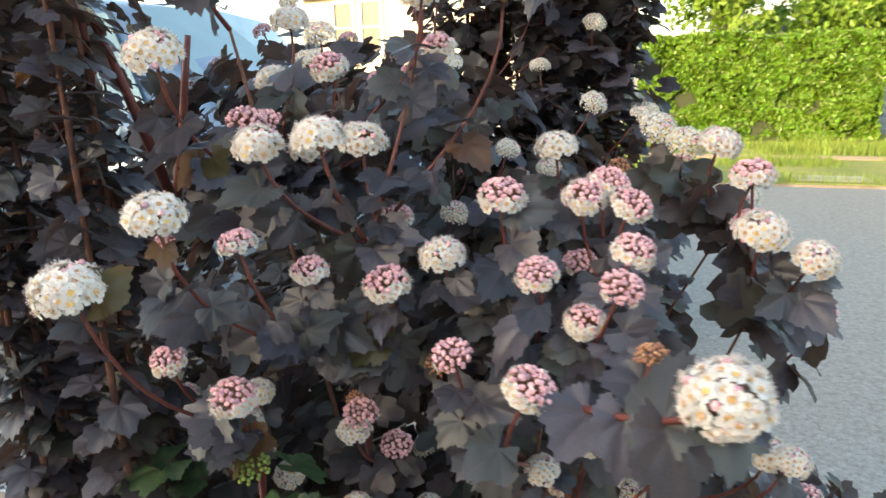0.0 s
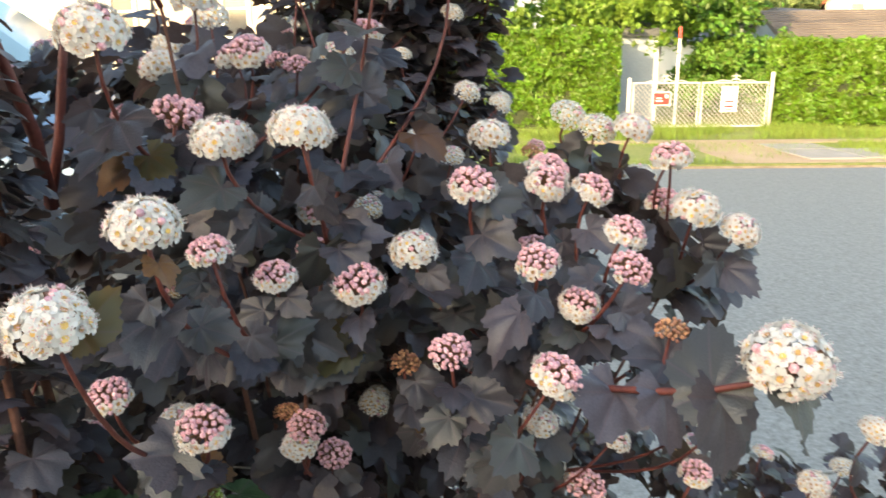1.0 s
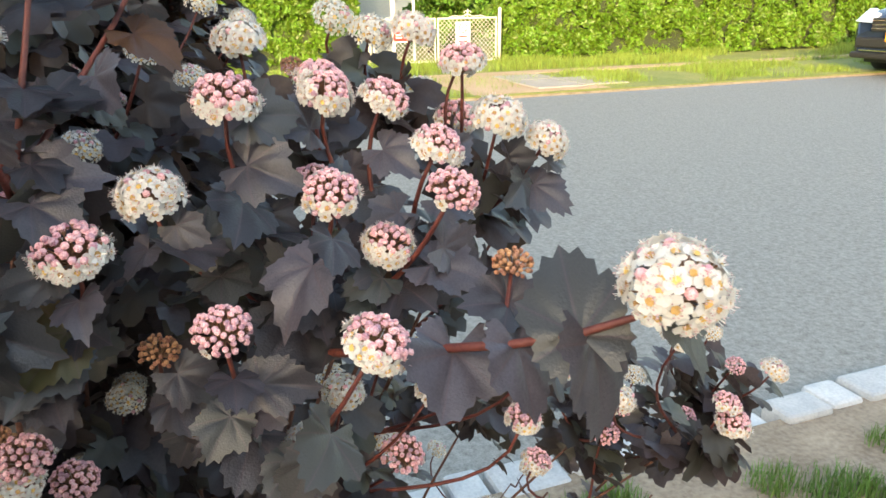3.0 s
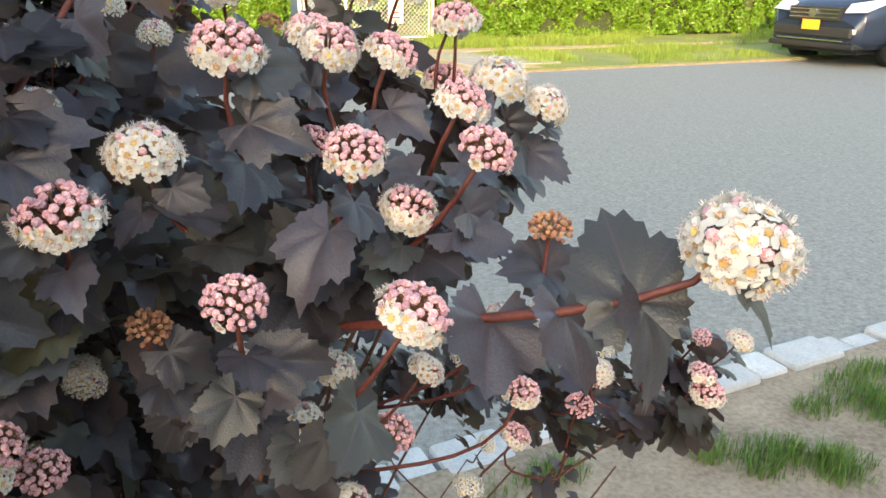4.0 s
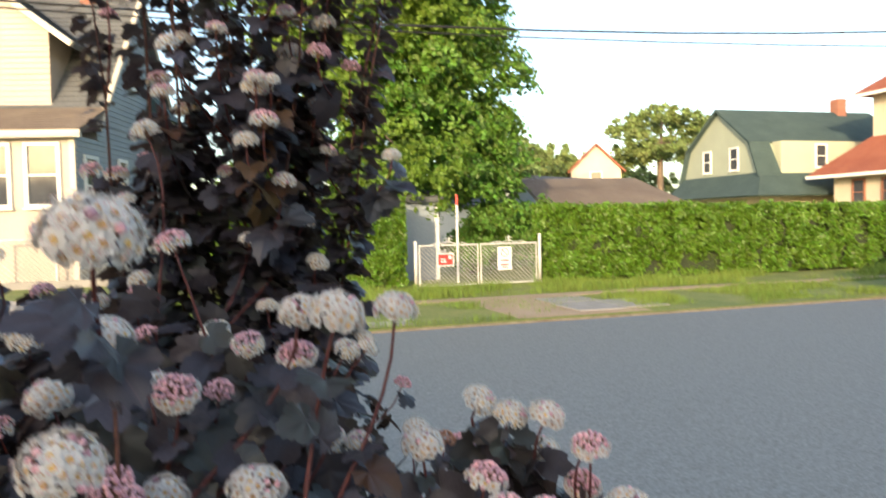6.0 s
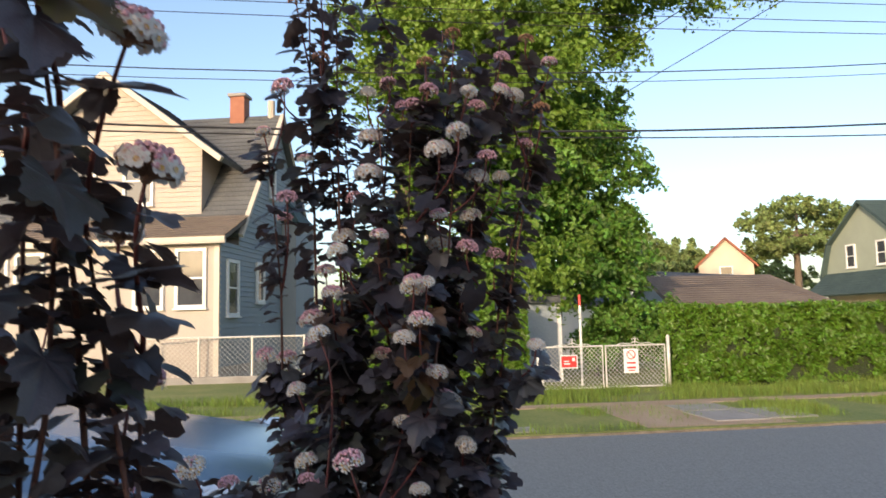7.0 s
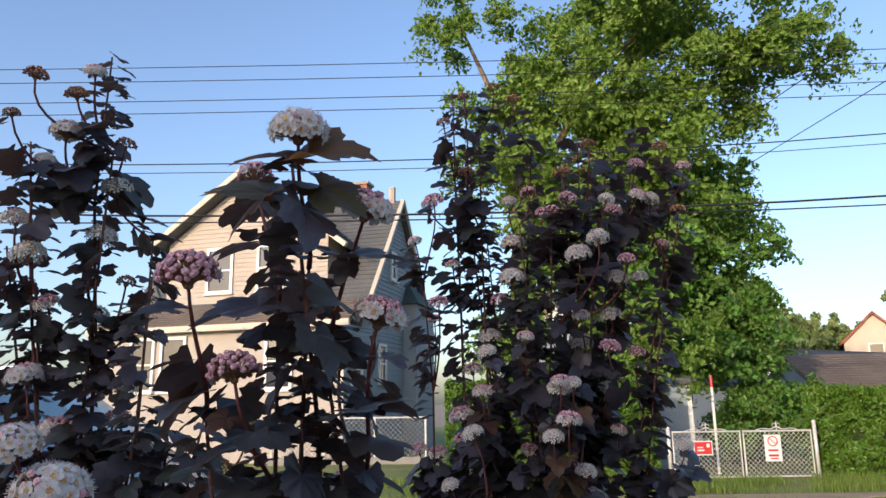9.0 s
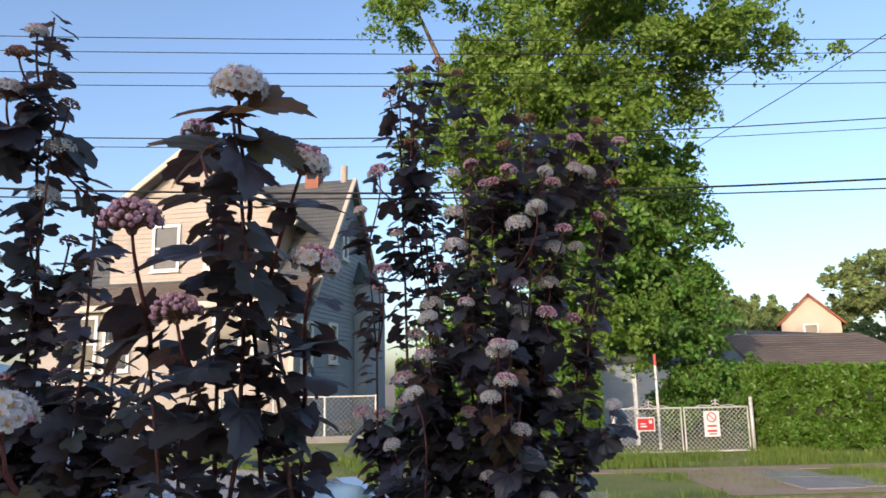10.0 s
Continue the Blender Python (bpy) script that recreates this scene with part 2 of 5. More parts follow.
        me.polygons.foreach_set("material_index", self.m)
        if smooth:
            me.polygons.foreach_set("use_smooth", [True] * len(self.f))
        me.update()
        return me


def part(name, geo, material, parent=None, label="", smooth=False):
    me = geo if isinstance(geo, bpy.types.Mesh) else geo.mesh(name, material, smooth)
    ob = new(name, me)
    if parent is not None:
        ob.parent = parent
    if label:
        tagged(ob, label)
    return ob


def thing(name, label, category, m=None, group="", kind=""):
    ob = new(name)
    if m is not None:
        ob.matrix_world = m
    return tagged(ob, label, category, group, kind)


def bevelled(ob, width=0.01):
    b = ob.modifiers.new("edge", "BEVEL")
    b.width, b.segments, b.limit_method = width, 2, "ANGLE"
    return ob


def leaf_cloud(places, sizes, rng, up=0.3, length=1.5, out=None):
    """Many small folded leaves, four triangles each, at the given places."""
    g = Geo()
    n = len(places)
    d = rng.normal(size=(n, 3))
    d /= np.linalg.norm(d, axis=1)[:, None]
    nz = rng.normal(size=(n, 3)) + (0, 0, up * 3)
    if out is not None:
        nz = rng.normal(size=(n, 3)) * 0.5 + np.asarray(out) * 1.3 + (0, 0, up)
    nz -= d * (nz * d).sum(1)[:, None]
    nz /= np.linalg.norm(nz, axis=1)[:, None]
    sd = np.cross(d, nz)
    s = np.asarray(sizes)[:, None]
    p = np.asarray(places)
    a = p - d * s * length * 0.5
    b = p + d * s * length * 0.5 - nz * s * 0.12
    l = p + sd * s * 0.5 + nz * s * 0.12
    r = p - sd * s * 0.5 + nz * s * 0.12
    verts = np.stack([a, l, b, r], 1).reshape(-1, 3)
    g.v = [tuple(q) for q in verts.tolist()]
    g.f = [q for i in range(n) for q in ((4 * i, 4 * i + 2, 4 * i + 1), (4 * i, 4 * i + 3, 4 * i + 2))]
    g.m = [0] * (2 * n)
    return g


RNG = np.random.default_rng(7)

# ---------- ground, road, verges ----------
g = Geo()
profile = [(-400, 0.0), (2.22, 0.0), (2.22, -0.12), (11.75, -0.12), (11.75, -0.02), (12.3, 0.0), (700, 0.0)]
xs = [-600, -40, -10, 0, 10, 40, 600]
verts = [(x, y, z) for x in xs for y, z in profile]
k = len(profile)
faces = [(i * k + j, (i + 1) * k + j, (i + 1) * k + j + 1, i * k + j + 1) for i in range(len(xs) - 1) for j in range(k - 1)]
g.add(verts, faces)
tagged(part("ground", g, M_SOIL), "dry brown soil with thin grass beside the street", "ground", kind="structure")
g = Geo().box(-600, 600, 2.225, 11.745, -0.3, -0.05)
tagged(part("road", g, M_ASPHALT), "worn grey asphalt street", "road", kind="structure")


def grass(name, label, material, box, count, height, seed, keep=None):
    rng = np.random.default_rng(seed)
    x0, x1, y0, y1 = box
    g = Geo()
    pts = rng.uniform((x0, y0), (x1, y1), size=(count, 2))
    for x, y in pts.tolist():
        h = height * rng.uniform(0.45, 1.2)
        if keep is not None:
            w = keep(x, y)
            if w < rng.uniform(0, 1):
                continue
            h *= 0.4 + 0.6 * w
        a = rng.uniform(0, 6.283)
        lean = rng.uniform(0.1, 0.7) * h
        wd = h * 0.022 + 0.0009
        ca, sa = math.cos(a), math.sin(a)
        g.add([(x - sa * wd, y + ca * wd, -0.01), (x + sa * wd, y - ca * wd, -0.01),
               (x + ca * lean * 0.4 + sa * wd * 0.7, y + sa * lean * 0.4 - ca * wd * 0.7, h * 0.6),
               (x + ca * lean * 0.4 - sa * wd * 0.7, y + sa * lean * 0.4 + ca * wd * 0.7, h * 0.6),
               (x + ca * lean, y + sa * lean, h)], [(0, 1, 2, 3), (3, 2, 4)])
    return tagged(part(name, g, material), label, "grass", kind="stuff")


def patches(scale, cut, gain, seed):
    return lambda x, y: max(0.0, min(1.0, (noise.noise((x * scale + seed, y * scale, seed * 1.7)) - cut) * gain))


CLUMPS = ((2.12, 1.80, 0.20), (1.95, 1.92, 0.13), (2.3, 1.66, 0.16), (1.38, 2.03, 0.14), (1.2, 2.05, 0.10), (2.95, 1.87, 0.40), (2.55, 1.95, 0.13), (3.3, 1.7, 0.45), (3.7, 1.9, 0.4), (4.4, 1.7, 0.6), (0.9, 1.9, 0.12))


def tufts(x, y):
    return max(max(0.0, 1 - ((x - a) ** 2 + ((y - b) * 1.4) ** 2) / r ** 2) for a, b, r in CLUMPS) * (0.55 + noise.noise((x * 6, y * 6, 1)) * 0.8)


def bare_drive(keep):
    """Grass thins out on the driveway to the gate."""
    def f(x, y):
        edge = 0.35 * noise.noise((x * 1.5, y * 1.5, 4.0))
        return keep(x, y) * (0.30 if 5.0 + edge < x < 7.9 + edge else 1.0)
    return f


grass("near_grass", "green tufts of grass on dry soil by the kerb", M_GRASS, (0.6, 5.0, 1.0, 2.17), 110000, 0.10, 3, tufts)
grass("verge_grass", "sunlit yellow-green grass verge across the street", M_DRYGRASS, (-8, 30, 11.8, 14.95), 80000, 0.17, 5, bare_drive(patches(0.8, -0.2, 3, 9.0)))
grass("back_verge_grass", "sunlit grass along the hedge and gate", M_DRYGRASS, (-8, 30, 15.6, 18.2), 56000, 0.22, 6, patches(0.8, -0.3, 3, 2.0))
M_LAWN = mat("thin lawn", (0.09, 0.15, 0.025), (0.28, 0.27, 0.09), 0.9, 1.1, 14, 0.8)
for y0, y1, name in ((11.8, 14.95, "verge"), (15.6, 60, "lawn")):
    tagged(part(name, Geo().box(-120, 160, y0, y1, -0.05, 0.006), M_LAWN), "thin yellow-green grass across the street", "grass", kind="structure")
tagged(part("far_pavement", Geo().box(-80, 120, 15.0, 15.55, -0.05, 0.012), M_PATH), "dusty tan footpath worn along the far verge", "pavement", kind="structure")
tagged(part("driveway_apron", Geo().box(5.1, 7.8, 11.95, 15.0, -0.05, 0.012), M_PATH), "dusty tan driveway crossing the verge to the gate", "driveway", kind="structure")
slab = thing("apron_slab", "broken grey concrete slabs in the driveway apron", "slab", kind="structure")
for x0, x1, y0, y1 in ((6.5, 7.5, 12.3, 13.6), (7.55, 8.5, 12.4, 13.7), (6.6, 7.7, 13.7, 14.6), (2.2, 3.2, 12.0, 12.5)):
    part("paving_slab", Geo().box(x0, x1, y0, y1, -0.04, 0.026 + random.uniform(0, 0.01)), M_SLAB, slab)
kerb = thing("kerb", "row of pale granite kerb stones at the near road edge", "kerb", kind="structure")
x = -6.0
while x < 14:
    w = random.uniform(0.14, 0.36)
    g = Geo().box(x, x + w - 0.02, 2.20 + random.uniform(-0.03, 0.03), 2.36 + random.uniform(-0.04, 0.03), -0.15, random.uniform(-0.035, 0.03))
    bevelled(part("kerb_stone", g, M_STONE, kerb), 0.02)
    x += w


def hedge(name, label, x0, x1, y0, y1, top, count, seed, slope=0.0):
    """A clipped hedge: a dark box for the shade inside, under a skin of small leaves."""
    rng = np.random.default_rng(seed)
    root = thing(name, label, "hedge", pose((x0 + x1) / 2, (y0 + y1) / 2, 0))
    hx, hy = (x1 - x0) / 2, (y1 - y0) / 2
    # solid dark box stands in for the shade between the leaves
    part("shade_core", Geo().box(-hx + 0.15, hx - 0.15, -hy + 0.2, hy - 0.15, 0, top - 0.1), M_HEDGE_SHADE, root)
    pts, outs = [], []
    while len(pts) < count:
        u = rng.uniform()
        x = rng.uniform(-hx, hx)
        if u < 0.62:
            z = rng.uniform(0.08, top)
            y = -hy
        elif u < 0.9:
            z, y = top, rng.uniform(-hy, hy)
        else:
            z, y = rng.uniform(0.1, top), rng.uniform(-hy, hy)
            x = -hx if rng.uniform() < 0.5 else hx
        bulge = 0.20 * noise.noise((x * 0.9 + seed, y * 0.9, z * 1.1)) + 0.13 * noise.noise((x * 2.6 + seed, y * 2.6, z * 2.6))
        tilt = [noise.noise((x * 2.6 + seed + k, y * 2.6, z * 2.6 + k)) * 1.6 for k in (3.1, 7.7, 11.3)]
        o = np.array((0, -1.0, 0.25) if u < 0.62 else (0, -0.2, 1.0) if u < 0.9 else (math.copysign(1, x), 0, 0.2)) + tilt
        deep = abs(rng.normal()) * 0.05
        if noise.noise((x * 1.3, z * 1.5, seed)) > 0.22 and z < top * 0.8:
            deep += 0.16
        y += (bulge * -1 + deep) if u < 0.62 else 0
        z += bulge * 0.5 - (deep if 0.62 <= u < 0.9 else 0) + (rng.uniform(0, 0.10) if z > top - 0.05 and rng.uniform() < 0.15 else 0)
        pts.append((x, y + slope * x, z))
        outs.append(o)
    part("leaves", leaf_cloud(pts, rng.uniform(0.06, 0.115, len(pts)), rng, out=outs), M_HEDGE, root)
    return root


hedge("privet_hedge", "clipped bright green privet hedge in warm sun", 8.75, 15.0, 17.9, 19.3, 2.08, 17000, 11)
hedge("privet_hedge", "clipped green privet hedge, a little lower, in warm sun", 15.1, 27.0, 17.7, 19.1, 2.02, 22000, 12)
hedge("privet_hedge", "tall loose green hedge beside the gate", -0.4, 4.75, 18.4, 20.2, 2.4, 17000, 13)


# ---------- the gate ----------
gate = thing("chain_link_gate", "double galvanised chain link driveway gate, closed, with scrolled tops", "gate", pose(0, 18.35, 0))
for x, h in ((4.98, 1.2), (8.5, 1.32)):
    part("post", Geo().tube([(x, 0, 0), (x, 0, h)], 0.045, 10).ball((x, 0, h), 0.055, 8, 3), M_GALV, gate, smooth=True)
for x0, x1 in ((5.08, 6.70), (6.78, 8.40)):
    leaf = part("gate_leaf", Geo().tube([(x0, 0, 0.06), (x0, 0, 1.12), (x1, 0, 1.12), (x1, 0, 0.06), (x0, 0, 0.06)], 0.026, 8), M_GALV, gate, "galvanised tube frame")
    g = Geo()
    step, w, h = 0.115, x1 - x0, 1.06
    s = -h
    while s < w:
        for flip in (0, 1):
            a, b = max(s, 0), min(s + h, w)
            if b > a:
                za, zb = 0.06 + (a - s), 0.06 + (b - s)
                if flip:
                    g.tube([(x1 - a + 0, 0.006, za), (x1 - b, 0.006, zb)], 0.0058, 3, cap=False)
                else:
                    g.tube([(x0 + a, -0.006, za), (x0 + b, -0.006, zb)], 0.0058, 3, cap=False)
        s += step
    part("wire_mesh", g, M_GALV, leaf)
    mid = (x0 + x1) / 2
    g = Geo()
    for sg in (-1, 1):
        arc = [(mid + sg * 0.5 * (1 - u), 0, 1.14 + 0.10 * u ** 2 + 0.03 * math.sin(u * 6)) for u in [i / 10 for i in range(11)]]
        g.tube(arc, 0.011, 5)
        curl = [(mid + sg * (0.05 + 0.045 * math.cos(a)), 0, 1.25 + 0.045 * math.sin(a)) for a in [i * 0.6 for i in range(10)]]
        g.tube(curl, 0.009, 5)
    g.tube([(mid, 0, 1.13), (mid, 0, 1.34)], 0.012, 5)
    part("scroll_top", g, M_GALV, leaf)


def sign(name, label, x, z, w, h, y, bars):
    root = thing(name, label, "sign", pose(x, y, z))
    bevelled(part("plate", Geo().box(-w / 2, w / 2, 0, 0.006, -h / 2, h / 2), M_WHITE, root), 0.002)
    for (bx0, bx1, bz0, bz1), m in bars:
        part("printed_bar", Geo().box(bx0 * w, bx1 * w, -0.003 - 0.004 * (m is M_WHITE), 0, bz0 * h, bz1 * h), m, root)
    return root


sign("warning_sign", "red and white rectangular sign wired to the gate", 5.78, 0.74, 0.46, 0.34, 18.31,
     [((-0.44, 0.44, -0.42, 0.42), M_REDSIGN), ((-0.3, 0.05, -0.2, -0.1), M_WHITE), ((-0.3, 0.0, 0.0, 0.08), M_WHITE), ((0.18, 0.34, 0.05, 0.3), M_WHITE)])
ws = sign("no_parking_sign", "white sign with a red prohibition ring wired to the gate", 7.45, 0.72, 0.40, 0.62, 18.31,
          [((-0.3, 0.3, -0.12, -0.05), M_REDSIGN), ((-0.3, 0.3, -0.32, -0.24), M_REDSIGN), ((-0.2, 0.25, -0.42, -0.37), M_REDSIGN)])
ring = [(0.11 * math.cos(a), -0.004, 0.16 + 0.11 * math.sin(a)) for a in [i * math.pi / 12 for i in range(25)]]
part("prohibition_ring", Geo().tube(ring, 0.014, 4).tube([(-0.075, -0.004, 0.235), (0.075, -0.004, 0.085)], 0.012, 4), M_REDSIGN, ws)


# ---------- trees ----------


def tree(name, label, x, y, trunk_h, lobes, leaf, bark, count, size, seed, radius=0.3, lean=(0, 0)):
    """A tapered trunk with limbs that reach into lobes (x, y, z, rx, rz) of clumped leaves."""
    rng = np.random.default_rng(seed)
    root = thing(name, label, "tree", pose(x, y, 0))
    top = Vector((lean[0], lean[1], trunk_h))
    g = Geo()
    g.tube([(0, 0, 0), (0.02, 0, trunk_h * 0.3), top * 0.6 + Vector((0.05, 0, 0)), top], [radius * 1.35, radius, radius * 0.9, radius * 0.75], 10)
    part("trunk", g, bark, root, smooth=True)
    pts, outs = [], []
    total = sum(r * r * h for *_, r, h in lobes)
    for lx, ly, lz, r, h in lobes:
        c = Vector((lx, ly, lz))
        mid = top.lerp(c, 0.5) + Vector(rng.normal(size=3).tolist()) * r * 0.12
        start = Vector((lean[0] * 0.8, lean[1] * 0.8, trunk_h * 0.85)) if lz > trunk_h * 0.8 else Vector((0, 0, max(lz * 0.7, trunk_h * 0.4)))
        part("limb", Geo().tube([start, mid, c], [radius * 0.55, radius * 0.3, radius * 0.1], 6), bark, root, smooth=True)
        m = int(count * r * r * h / total)
        boughs = max(5, int(7 + r * r * 2.2))
        for _ in range(boughs):
            d = rng.normal(size=3)
            d /= np.linalg.norm(d)
            b = np.array((lx, ly, lz)) + d * (r, r, h) * rng.uniform(0.3, 1.08) ** 0.6
            wide = r * rng.uniform(0.20, 0.42)
            for _ in range(max(2, m // (boughs * 45))):
                off = rng.normal(size=3) * (0.62, 0.62, 0.30)
                off[2] -= 0.4 * (off[0] ** 2 + off[1] ** 2)
                n = int(45 * rng.uniform(0.4, 1.6))
                sp = rng.uniform(0.09, 0.20) + 0.02 * r
                away = rng.normal(size=(n, 3)) * (1, 1, 0.6)
                away[:, 2] -= 0.3 * (away[:, 0] ** 2 + away[:, 1] ** 2)
                pts.append(b + off * wide + away * sp)
                outs.append(away * 0.25 + off * 0.5 + d * 0.5 + rng.normal(size=3) * 0.3)
    pts, outs = np.concatenate(pts), np.concatenate(outs)
    part("crown", leaf_cloud(pts, rng.uniform(0.6, 1.3, len(pts)) * size, rng, out=outs), leaf, root)
    return root


tree("street_tree", "tall street tree with fresh green sunlit crown", 1.7, 22.5, 9.0,
     [(0.9, -1.6, 3.6, 2.0, 1.2), (3.6, -1.4, 3.9, 1.9, 1.2), (1.3, 0, 11, 2.8, 2.6), (3.2, 0.5, 12.2, 3.0, 2.4), (6.5, 0, 12.5, 2.6, 1.8), (9, 0, 13.2, 2.2, 1.4), (4.8, 0.5, 9.4, 2.6, 2.2), (1.8, -0.5, 8.0, 2.0, 2.0),
      (5.6, -0.5, 15, 3.5, 2.0), (-1.6, 0, 14.6, 1.8, 1.3), (1.5, -0.6, 5.4, 1.6, 1.8)],
     M_TREE, M_BARK, 90000, 0.125, 21, 0.32, (0.3, 0))
tree("yard_tree", "broad green tree behind the gate", 7.0, 24.0, 3.2,
     [(-1.2, -0.4, 5.2, 2.3, 2.0), (1.2, 0, 5.6, 2.1, 2.4), (0.2, 0, 7.8, 2.4, 1.8), (-2.6, -0.8, 3.9, 1.7, 1.3), (2.0, 0.3, 3.8, 1.3, 1.2), (-2.6, 0.3, 7.2, 2.0, 2.0), (1.8, 0, 9.2, 1.6, 1.4),
      (-1.9, -2.0, 3.2, 1.2, 0.6), (-0.3, -1.8, 3.3, 1.2, 0.6), (1.3, -1.2, 3.2, 1.2, 0.6), (3.3, 0.2, 2.7, 1.0, 0.9),
      (-0.5, -0.6, 6.5, 2.2, 1.6), (1.3, 0, 6.8, 1.8, 1.8), (1.8, 0.2, 4.9, 1.5, 1.4), (0.8, 0.3, 8.6, 1.4, 1.3)],
     M_TREE2, M_DARKBARK, 66000, 0.135, 22, 0.2, (0.3, 0))
tree("yard_shrub", "dark green shrub behind the gate", 10.2, 24.5, 0.7, [(0, 0, 1.4, 1.2, 0.9), (-1.0, 0.3, 1.0, 0.9, 0.7)], M_TREE2, M_BARK, 5000, 0.1, 23, 0.06)
tree("yard_shrub", "dark green shrub beside the shed behind the gate", 8.0, 22.5, 0.8, [(0, 0, 1.3, 0.9, 0.8), (1.0, 0.3, 1.6, 1.0, 0.9), (1.9, 0.4, 1.5, 0.9, 0.8)], M_TREE2, M_DARKBARK, 9000, 0.1, 24, 0.06)
for i, (x, y, h, r) in enumerate(((27, 62, 10, 5), (30.5, 66, 10.6, 5.5), (34, 66, 8.5, 5), (20, 75, 8, 6), (47, 75, 9, 5), (62, 70, 9, 6))):
    tree("background_tree", "distant green tree behind the houses", x, y, h * 0.5,
         [(0, 0, h * 0.75, r * 0.7, h * 0.22), (r * 0.5, 0, h * 0.62, r * 0.6, h * 0.2), (-r * 0.5, 0, h * 0.6, r * 0.6, h * 0.2)], M_PINE, M_BARK, 6500, 0.3, 40 + i, 0.3)
tree("background_tree", "distant spreading tree with layered crown", 42.0, 62, 9.5,
     [(0, 0, 12.2, 3.2, 0.9), (3.4, 0, 11.2, 2.6, 0.8), (-3.4, 0, 10.4, 2.6, 0.8), (1.0, 0, 9.2, 3.4, 0.8), (-2, 0, 8.2, 3.0, 0.7), (4.5, 0, 8.6, 2.4, 0.7)], M_PINE, M_BARK, 12000, 0.28, 50, 0.35)


# ---------- houses ----------


def clapboards(g, p0, u, length, z0, z1, out, step=0.18, top=None):
    """Lapped boards on a wall: from p0 along u, leaning out at the foot of each board. top(s0, z): clips a gable."""
    z = z0
    u, out = Vector(u), Vector(out)
    while z < z1 - 0.01:
        zz = min(z + step, z1)
        a, b = 0.0, length
        if top:
            a, b = top(zz)
            if b - a < 0.1:
                break
        lo = Vector((p0[0], p0[1], 0))
        q = [lo + u * a + out * 0.035 + Vector((0, 0, z)), lo + u * b + out * 0.035 + Vector((0, 0, z)),
             lo + u * b + out * 0.006 + Vector((0, 0, zz)), lo + u * a + out * 0.006 + Vector((0, 0, zz)),
             lo + u * a + Vector((0, 0, z)), lo + u * b + Vector((0, 0, z))]
        g.add(q, [(0, 1, 2, 3), (0, 4, 5, 1)])
        z = zz


def window(parent, c, w, h, u=(1, 0, 0), out=(0, -1, 0), frame_m=None):
    """A sash window: frame, sill, meeting rail, two panes, at c on a wall that runs along u and faces out."""
    u, out = Vector(u), Vector(out)
    turn = Matrix((( u.x, -out.x, 0, c[0]), (u.y, -out.y, 0, c[1]), (0, 0, 1, c[2]), (0, 0, 0, 1)))
    t = 0.11
    g = Geo()
    for x0, x1, z0, z1 in ((-w / 2 - t, -w / 2, -h / 2 - t, h / 2 + t), (w / 2, w / 2 + t, -h / 2 - t, h / 2 + t), (-w / 2, w / 2, h / 2, h / 2 + t), (-w / 2, w / 2, -h / 2 - t, -h / 2)):
        g.box(x0, x1, -0.09, 0.03, z0, z1, turn=turn)
    root = part("window", g, frame_m or M_WHITE, parent, "painted window frame")
    part("meeting_rail", Geo().box(-w / 2, w / 2, -0.06, 0.0, -0.03, 0.03, turn=turn), frame_m or M_WHITE, root)
    part("sill", Geo().box(-w / 2 - 0.15, w / 2 + 0.15, -0.15, 0.0, -h / 2 - t - 0.05, -h / 2 - t, turn=turn), frame_m or M_WHITE, root)
    for z0, z1 in ((-h / 2, -0.03), (0.03, h / 2)):
        part("pane", Geo().box(-w / 2, w / 2, -0.03, -0.02, z0, z1, turn=turn), M_PANE, root)
    return root


def roof_slab(name, parent, a, b, c, d, material, thick=0.14):
    """A roof plane a, b (eave) c, d (ridge) with thickness and courses of shingles."""
    a, b, c, d = (Vector(p) for p in (a, b, c, d))
    nrm = (b - a).cross(d - a).normalized()
    if nrm.z < 0:
        nrm = -nrm
    g = Geo()
    rows = max(3, int((d - a).length / 0.25))
    edge = []
    for i in range(rows):
        edge += [(i / rows, 0.03), ((i + 1) / rows, 0.008)]
    verts = []
    for t, lift in edge:
        verts += [a.lerp(d, t) + nrm * lift, b.lerp(c, t) + nrm * lift]
    verts += [a, b]
    last = len(verts) - 2
    g.add(verts, [(2 * i, 2 * i + 1, 2 * i + 3, 2 * i + 2) for i in range(len(edge) - 1)] + [(0, last, last + 1, 1)])
    low = nrm * -thick
    g.add([a, b, c, d, a + low, b + low, c + low, d + low], [(4, 7, 6, 5), (0, 4, 5, 1), (1, 5, 6, 2), (2, 6, 7, 3), (3, 7, 4, 0)])
    return part(name, g, material, parent)


# the cream house, its blue-grey side darkened in colour for shade
house = thing("gabled_house", "two-and-a-half storey clapboard house, cream front, blue-grey side darkened for shade", "house", pose(-3.55, 26, 0, 0, 0, -14))
W, D, R = 9.6, 8.0, 10.4     # width, depth, ridge
g = Geo().box(-W, 0, 0.0, D, 0.0, 5.2)
part("wall", g, M_CREAM, house)
g = Geo()
clapboards(g, (-W, -0.002), (1, 0, 0), W, 0.5, 5.0, (0, -1, 0))
part("front_siding", g, M_CREAM, house, "cream lapped boards")
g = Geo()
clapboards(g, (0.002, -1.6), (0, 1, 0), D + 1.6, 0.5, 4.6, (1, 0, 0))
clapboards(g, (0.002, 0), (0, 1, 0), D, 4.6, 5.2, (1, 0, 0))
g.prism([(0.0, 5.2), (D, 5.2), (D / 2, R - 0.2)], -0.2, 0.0)
